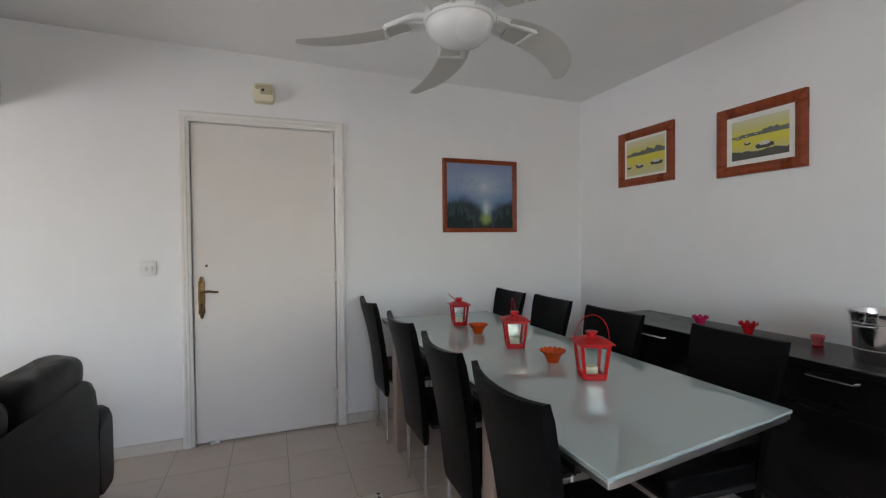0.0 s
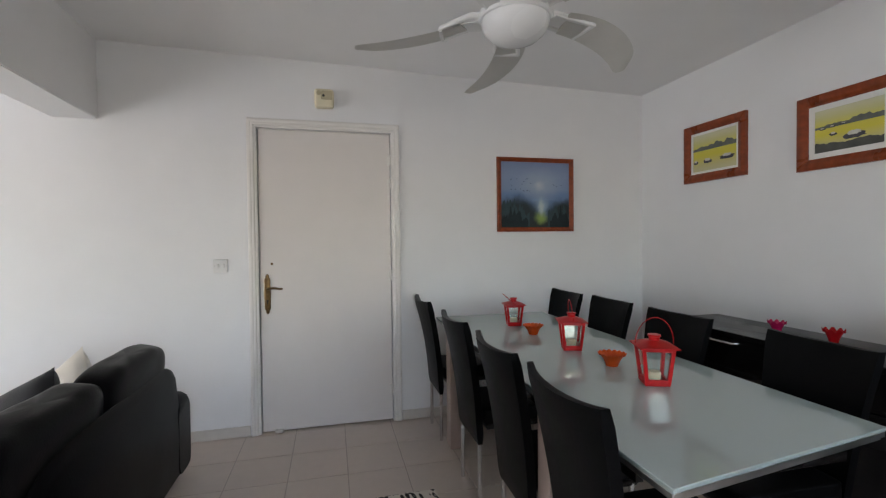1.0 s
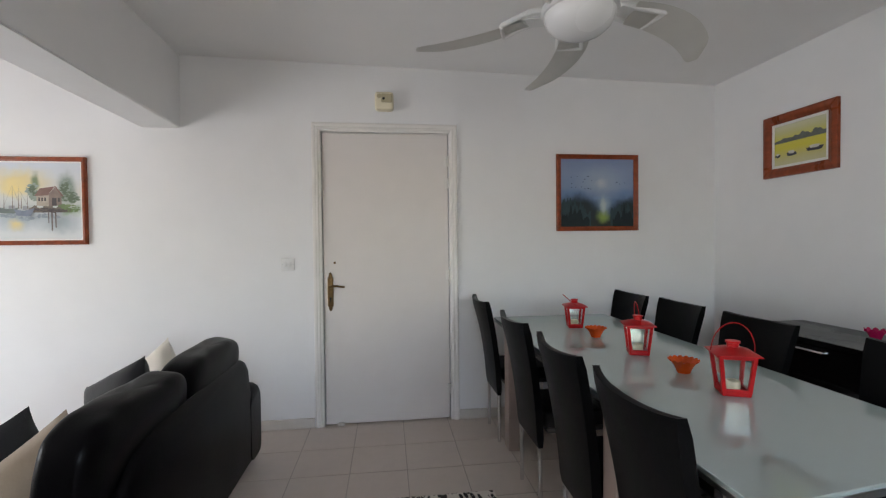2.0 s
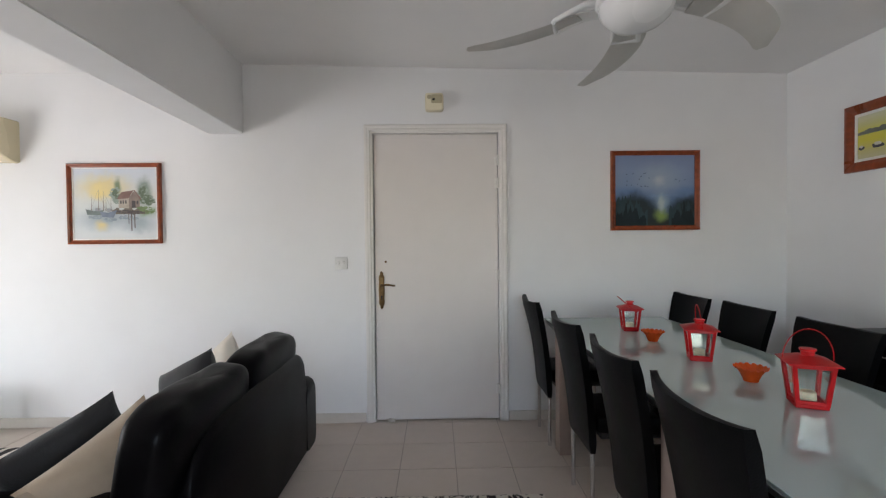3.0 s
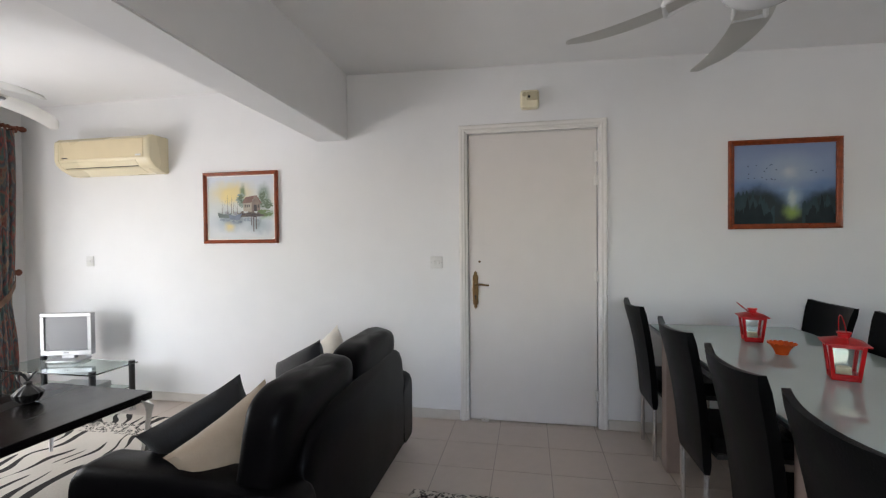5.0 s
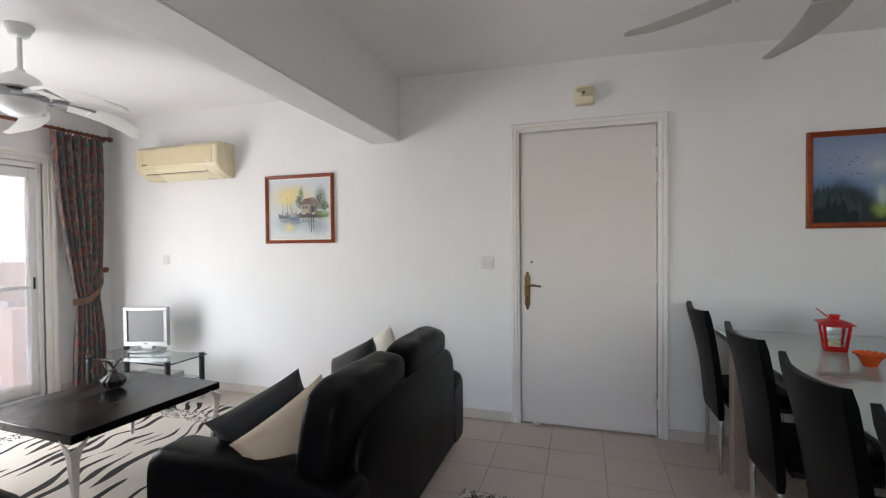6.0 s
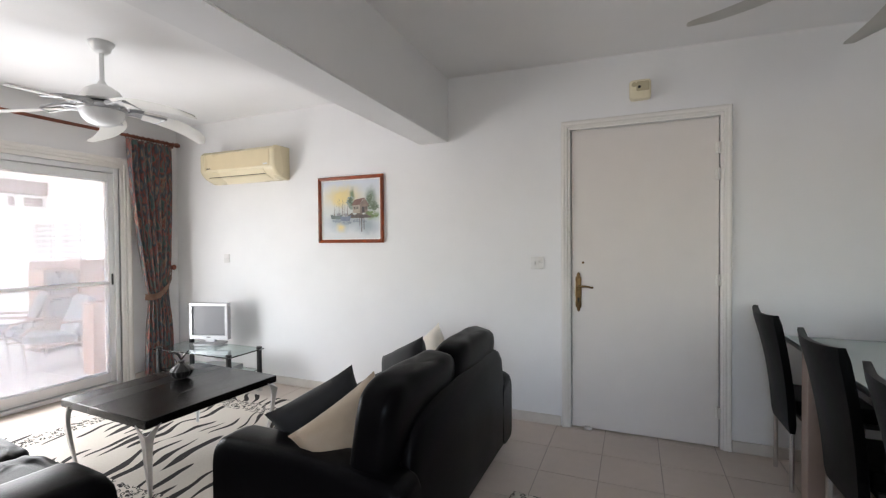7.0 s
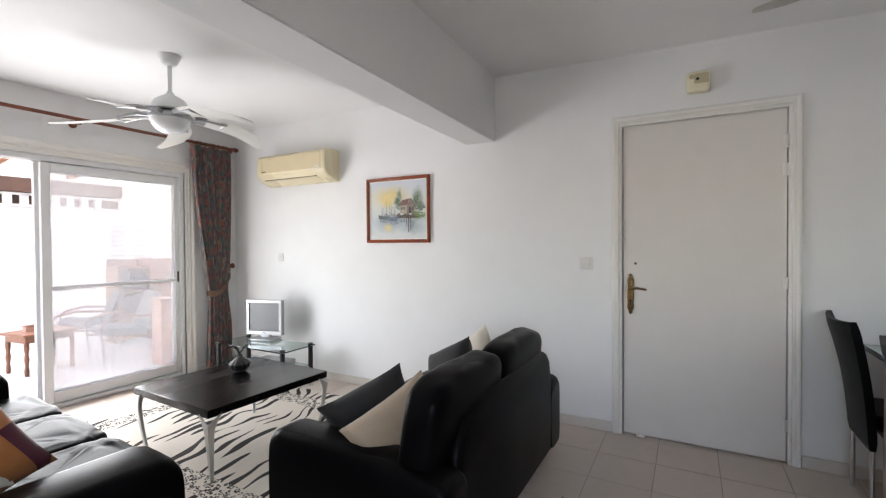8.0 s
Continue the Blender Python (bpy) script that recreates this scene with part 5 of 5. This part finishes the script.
# ---- curtain and rod ----
RX = WEST + 0.095
rod = thing("curtain_rod", pose(RX, 0, 2.275), "red-brown wooden curtain rod with rings", "curtain rod")
part("pole", cone(B(), (0, 0.35, 0), (0, 3.205, 0), 0.014, 0.014, 16), RODWOOD, rod)
part("finial", lathe(B(), [(0, 0), (0.014, 0), (0.022, 0.008), (0.014, 0.018), (0.02, 0.03), (0.026, 0.05), (0.018, 0.072), (0, 0.08)], 20), RODWOOD, rod, m=pose(0, 3.205, 0, -90))
for y in (1.86, 3.19):
    bm = B()
    cone(bm, (0, y, -0.02), (-0.093, y, -0.03), 0.010, 0.014)
    lathe(bm, [(0, -0.045), (0.02, -0.04), (0.024, -0.025), (0.02, -0.012), (0, -0.010)], 16, (0, y, 0))
    cone(bm, (-0.09, y, -0.03), (-0.096, y, -0.03), 0.03, 0.03)
    part("bracket", bm, RODWOOD, rod)
for k in range(9):
    y = 2.775 + k * 0.047
    bm = B()
    ring = [(0.022 * math.cos(2 * math.pi * i / 16), y + 0.006 * math.sin(k * 2.1), 0.022 * math.sin(2 * math.pi * i / 16) - 0.006) for i in range(17)]
    part("ring", tube(bm, ring, 0.005, 6), RODWOOD, rod)

bm = B()
nu, nv = 120, 44
col = bm.verts.layers.float_vector.new("cloth")
grid = {}
for j in range(nv + 1):
    s = j / nv
    z = 2.245 - 2.20 * s
    tie = math.exp(-((s - 0.66) / 0.10) ** 2)
    fall = max(0, s - 0.66) / 0.34
    left = 2.765 + 0.16 * (s / 0.66 if s < 0.66 else 1) ** 1.6 - 0.03 * fall
    right = 3.175 - 0.02 * s + (0.0 if s > 0.66 else 0.008 * math.sin(s * 9)) - 0.035 * tie + 0.02 * fall
    for i in range(nu + 1):
        u = i / nu
        depth = 0.045 * (1 - 0.5 * tie)
        ph = u * 2 * math.pi * 6.5 + 0.5 * math.sin(u * 5 + s * 2)
        x = RX - 0.005 + depth * math.sin(ph) + 0.01 * noise.noise(Vector((u * 8, s * 3, 0))) + 0.02 * tie
        y = left + (right - left) * (u + 0.010 * math.sin(ph * 2))
        v = bm.verts.new((x, y, z))
        v[col] = (u * 1.4, z, 0)
        grid[i, j] = v
for i in range(nu):
    for j in range(nv):
        bm.faces.new((grid[i, j], grid[i, j + 1], grid[i + 1, j + 1], grid[i + 1, j]))
curtain = thing("curtain", pose(0, 0, 0), "dark patterned curtain gathered by a tieback", "curtain")
cl = part("cloth", bm, CURTAIN, curtain)
sol = cl.modifiers.new("thickness", "SOLIDIFY")
sol.thickness = 0.003
bm = B()
pts = [(RX + 0.03, 2.895, 0.79), (RX + 0.065, 2.94, 0.785), (RX + 0.065, 3.01, 0.80), (RX + 0.05, 3.09, 0.86), (RX - 0.01, 3.18, 0.96), (RX - 0.065, 3.22, 1.045)]
rings = [[Vector(p) + Vector((dx, 0, dz)) for dx, dz in ((-0.006, -0.028), (0.006, -0.028), (0.006, 0.028), (-0.006, 0.028))] for p in pts]
loft(bm, rings)
part("tieback", bm, mat("tieback_cloth", (0.16, 0.09, 0.06), 0.8, vary=0.4, scale=30), curtain, "rust printed fabric tieback")
hook = thing("tieback_hook", pose(WEST, 3.225, 1.05), "dark turned wooden tieback hook on the wall", "hook")
part("stem", cone(B(), (0, 0, 0), (0.05, 0, 0.0), 0.01, 0.012), RODWOOD, hook)
part("knob", lathe(B(), [(0, 0), (0.022, 0.004), (0.028, 0.014), (0.02, 0.026), (0, 0.03)], 20), RODWOOD, hook, m=pose(0.048, 0, 0, 0, 90))

# ---- sliding patio door ----
sd = thing("sliding_door_1", pose(WEST, 0, 0), "white framed sliding glass patio door, half open", "door", kind="structure")
WIDE = [(0, -0.012), (0, 0.010), (0.012, 0.013), (0.030, 0.013), (0.034, 0.020), (0.046, 0.022), (0.052, 0.020), (0.060, 0.028), (0.080, 0.032), (0.088, 0.030), (0.092, 0.020), (0.092, -0.002)]
casing(sd, SY0, SY1, STOP, WIDE, lambda a, d, z: (d, a, z), ("architrave", "architrave", "architrave_head"))
bm = B()
span(bm, -0.15, -0.01, SY0 + 0.002, SY0 + 0.04, 0.0, STOP, 0.003)
span(bm, -0.15, -0.01, SY1 - 0.04, SY1 - 0.002, 0.0, STOP, 0.003)
span(bm, -0.15, -0.01, SY0 + 0.04, SY1 - 0.04, STOP - 0.045, STOP - 0.002, 0.003)
span(bm, -0.15, -0.01, SY0 + 0.04, SY1 - 0.04, 0.004, 0.035, 0.003)
part("outer_frame", bm, PVCWHITE, sd)
for k in (0, 1):
    span_track = span(B(), -0.055 - k * 0.06, -0.05 - k * 0.06, SY0 + 0.04, SY1 - 0.04, 0.034, 0.05)
    part("track", span_track, ALU, sd)


def sash(y0, y1, x, handle):
    p = part("sash_frame", B(), PVCWHITE, sd)
    bm = B()
    st, lock = 0.062, 0.045
    span(bm, x - 0.02, x + 0.02, y0, y0 + st, 0.045, STOP - 0.05, 0.004)
    span(bm, x - 0.02, x + 0.02, y1 - lock, y1, 0.045, STOP - 0.05, 0.004)
    span(bm, x - 0.02, x + 0.02, y0 + st, y1 - lock, 0.045, 0.125, 0.004)
    span(bm, x - 0.02, x + 0.02, y0 + st, y1 - lock, STOP - 0.12, STOP - 0.05, 0.004)
    span(bm, x - 0.012, x + 0.012, y0 + st, y1 - lock, 0.925, 0.950, 0.003)
    old = p.data
    p.data = mesh("sash_frame", bm, PVCWHITE)
    bpy.data.meshes.remove(old)
    for z0, z1 in ((0.12, 0.928), (0.947, STOP - 0.115)):
        g = part("pane", span(B(), x - 0.003, x + 0.003, y0 + st - 0.005, y1 - lock + 0.005, z0, z1), HAZEDGLASS, p)
        g.visible_shadow = False
    if handle:
        part("pull", span(B(), x + 0.02, x + 0.03, y1 - 0.030, y1 - 0.015, 0.92, 1.02, 0.003), BLACKPLASTIC, p, "small black pull handle")


sash(1.66, SY1 - 0.035, -0.05, True)
sash(1.640, SY1 - 0.025, -0.11, False)

# ---- patio ----
PX = -8.4
bm = B()
span(bm, PX - 0.2, PX, -2.2, 6.6, -0.1, 3.3)
setting("patio_wall", bm, PATIOWALL, "white sunlit patio wall", "wall")
bm = B()
span(bm, PX, WEST - THICK, 3.85, 4.05, -0.1, 3.3)
setting("patio_side_wall", bm, PATIOWALL, "white sunlit patio side wall", "wall")
bm = B()
span(bm, -60, 60, -60, 60, -0.3, -0.12)
setting("ground", bm, GROUND, "dry bare ground around the house", "ground")
roof = thing("pergola", pose(0, 0, 0), "orange stained timber patio roof on white wall", "pergola", kind="structure")
for k in range(7):
    y = -0.4 + k * 0.95
    bm = B()
    loft(bm, [[(WEST - THICK, y - 0.035, 2.75), (WEST - THICK, y + 0.035, 2.75), (WEST - THICK, y + 0.035, 2.90), (WEST - THICK, y - 0.035, 2.90)],
              [(PX, y - 0.035, 2.28), (PX, y + 0.035, 2.28), (PX, y + 0.035, 2.43), (PX, y - 0.035, 2.43)]])
    part("rafter", bm, PERGOLA, roof)
part("beam", span(B(), PX + 0.5, PX + 0.62, -2.0, 3.84, 1.99, 2.18, 0.004), SHADEDBEAM, roof)
bm = B()
loft(bm, [[(WEST - THICK, -2.2, 2.905), (WEST - THICK, 5.5, 2.905), (WEST - THICK, 5.5, 2.93), (WEST - THICK, -2.2, 2.93)], [(PX, -2.2, 2.435), (PX, 5.5, 2.435), (PX, 5.5, 2.46), (PX, -2.2, 2.46)]])
part("translucent_roof", bm, TRANSLUCENTROOF, roof, "roof boards made translucent to brighten the patio")
trim = thing("patio_trim", pose(0, 0, 0), "white painted slatted trim under the patio roof", "trim", kind="structure")
part("soffit", span(B(), PX + 0.44, PX + 0.47, -2.0, 3.84, 1.80, 1.99), SHADEDBEAM, trim, "dark timber soffit behind the slats")
part("rail", span(B(), PX + 0.52, PX + 0.56, -2.0, 3.84, 1.955, 1.985), PVCWHITE, trim)
part("rail", span(B(), PX + 0.52, PX + 0.56, -2.0, 3.84, 1.80, 1.83), PVCWHITE, trim)
slat = mesh("slat", span(B(), -0.015, 0.015, -0.045, 0.045, 1.83, 1.955), PVCWHITE, False)
for k in range(33):
    ob = new("slat", slat)
    ob.parent = trim
    ob.location = (PX + 0.54, -1.9 + k * 0.17, 0)

vent = thing("louvred_shutter", pose(-7.9, 3.85, 1.02, 0, 0, -90), "white louvred shutter on patio wall", "shutter")
part("frame", span(B(), 0.0, 0.03, -0.26, 0.26, -0.05, 0.62, 0.004), PVCWHITE, vent)
for k in range(8):
    part("slat", box(B(), (0.04, 0, 0.02 + k * 0.075), (0.03, 0.46, 0.045), 0.003, m=None), mat("shutter_grey", (0.45, 0.45, 0.45), 0.6), vent)
copy_thing(vent, pose(-7.2, 3.85, 1.02, 0, 0, -90))

shelf = thing("bookcase", pose(-6.62, 3.52, 0), "reddish wooden bookcase with books on patio", "bookcase")
BH = 0.98
for y in (-0.36, 0.02, 0.36):
    part("side", span(B(), -0.16, 0.16, y - 0.015, y + 0.015, 0, BH + (0.12 if y > 0 else 0), 0.002), BOOKWOOD, shelf)
for z in (0.06, 0.36, 0.66, BH):
    part("shelf", span(B(), -0.16, 0.16, -0.345, 0.005, z - 0.012, z + 0.012, 0.002), BOOKWOOD, shelf)
part("cabinet_door", span(B(), 0.14, 0.16, 0.036, 0.344, 0.05, BH + 0.11, 0.003), BOOKWOOD, shelf)
part("rear", span(B(), -0.17, -0.16, -0.36, 0.36, 0, BH + 0.1), BOOKWOOD, shelf)
for row in (0.37, 0.67):
    y = -0.33
    while y < -0.02:
        w, hh = random.uniform(0.022, 0.045), random.uniform(0.2, 0.29)
        bk = tagged(new("book", mesh("book", span(B(), -0.10, 0.10, y, y + w - 0.002, row + 0.002, row + hh, 0.001), BOOKDARK, False)), "dark bound book standing on the bookcase", "book", "books on the patio bookcase")
        bk.matrix_basis = pose(-6.60, 3.52, 0)
        y += w + 0.002


def armchair(m):
    """Faces +y."""
    t = thing("patio_armchair", m, "low patio armchair with curved wooden arms and grey cushion", "armchair", "patio armchairs")
    part("seat", soft(B(), (0.44, 0.44, 0.09), 0.3, pose(0, 0.02, 0.33, 6)), GREYCLOTH, t)
    part("back_cushion", soft(B(), (0.42, 0.09, 0.44), 0.3, pose(0, -0.26, 0.52, 20)), GREYCLOTH, t)
    for s in (-1, 1):
        part("arm", tube(B(), [(s * 0.24, 0.26, 0.30), (s * 0.24, 0.28, 0.40), (s * 0.24, 0.22, 0.46), (s * 0.24, 0.04, 0.50), (s * 0.24, -0.2, 0.48), (s * 0.24, -0.32, 0.44)], 0.014, 8), TEAK, t, "curved wooden arm")
        part("leg", tube(B(), [(s * 0.24, 0.28, 0.38), (s * 0.24, 0.25, 0.16), (s * 0.24, 0.24, 0)], 0.012, 8), CHROME, t)
        part("leg", tube(B(), [(s * 0.24, -0.26, 0.46), (s * 0.24, -0.30, 0.24), (s * 0.24, -0.36, 0)], 0.012, 8), CHROME, t)
        part("rail", tube(B(), [(s * 0.225, 0.26, 0.28), (s * 0.225, -0.31, 0.25)], 0.011, 8), TEAK, t)
    return t


ch = armchair(pose(-5.66, 2.80, 0, 0, 0, 172))
copy_thing(ch, pose(-6.55, 2.82, 0, 0, 0, 150))
pillar = thing("patio_pier", pose(-5.02, 2.90, 0), "terracotta rendered low pier on patio", "pier", kind="structure")
part("shaft", span(B(), -0.09, 0.09, -0.075, 0.075, 0, 0.68, 0.006), TERRACOTTA, pillar)
part("cap", span(B(), -0.10, 0.10, -0.085, 0.085, 0.68, 0.71, 0.006), TERRACOTTA, pillar)
st = thing("side_table", pose(-5.9, 2.16, 0, 0, 0, 8), "small turned wooden side table on patio", "side table")
part("tabletop", span(B(), -0.2, 0.2, -0.24, 0.24, 0.385, 0.41, 0.004), TEAK, st)
part("apron", span(B(), -0.17, 0.17, -0.21, 0.21, 0.32, 0.385, 0.003), TEAK, st)
for x in (-0.155, 0.155):
    for y in (-0.195, 0.195):
        part("leg", lathe(B(), [(0, 0), (0.016, 0), (0.02, 0.05), (0.014, 0.1), (0.022, 0.16), (0.015, 0.22), (0.022, 0.26), (0.022, 0.32), (0, 0.32)], 14), TEAK, st, m=pose(x, y, 0))
bx = thing("small_box", pose(-5.9, 2.08, 0.41), "small orange box on the side table", "box")
part("carton", box(B(), (0, 0, 0.025), (0.08, 0.10, 0.05), 0.004), TERRACOTTA, bx)
part("lid", box(B(), (0, 0, 0.055), (0.086, 0.106, 0.010), 0.003), TEAK, bx)

# ---- floors, tile by tile ----
PITCH, OX, OY = 0.318, -0.22, 2.65
floor = setting("floor", span(B(), WEST - THICK, EAST + THICK, SOUTH - THICK, NORTH + 0.18, -0.12, -0.0025), GROUT, "cream ceramic tiled floor with dark joints", "floor")


def tile_mesh(size, height=0.012, bev=0.0022):
    bm = B()
    a = size / 2
    b = a - bev
    loft(bm, [[(-a, -a, -height), (a, -a, -height), (a, a, -height), (-a, a, -height)], [(-a, -a, -bev * 0.5), (a, -a, -bev * 0.5), (a, a, -bev * 0.5), (-a, a, -bev * 0.5)], [(-b, -b, 0), (b, -b, 0), (b, b, 0), (-b, b, 0)]])
    return bm


tile = mesh("tile", tile_mesh(PITCH - 0.004), TILE, False)
rest = B()
for i in range(-14, 10):
    for j in range(-24, 4):
        x, y = OX + (i + 0.5) * PITCH, OY + (j + 0.5) * PITCH
        if x - PITCH / 2 > EAST or x + PITCH / 2 < WEST or y - PITCH / 2 > NORTH or y + PITCH / 2 < SOUTH:
            continue
        if y > 0.75:
            ob = new("tile", tile)
            ob.parent = floor
            ob.location = (x, y, 0.0004 * math.sin(i * 12.9 + j * 7.3))
        else:
            b = tile_mesh(PITCH - 0.004)
            bmesh.ops.translate(b, verts=b.verts, vec=(x, y, 0))
            tmp = bpy.data.meshes.new("tmp")
            b.to_mesh(tmp)
            b.free()
            rest.from_mesh(tmp)
            bpy.data.meshes.remove(tmp)
ob = part("tile_field", rest, TILE, floor, smooth=False)
ob["kind"] = "stuff"

patio = setting("patio_floor", span(B(), PX, WEST - THICK, -2.2, 5.4, -0.14, -0.006), GROUT, "pale tiled patio floor", "floor")
ptile = mesh("tile", tile_mesh(0.396), PATIOTILE, False)
for i in range(10):
    for j in range(14):
        ob = new("tile", ptile)
        ob.parent = patio
        ob.location = (PX + 0.2 + i * 0.4 - 0.1, 0.1 + j * 0.4, -0.002)
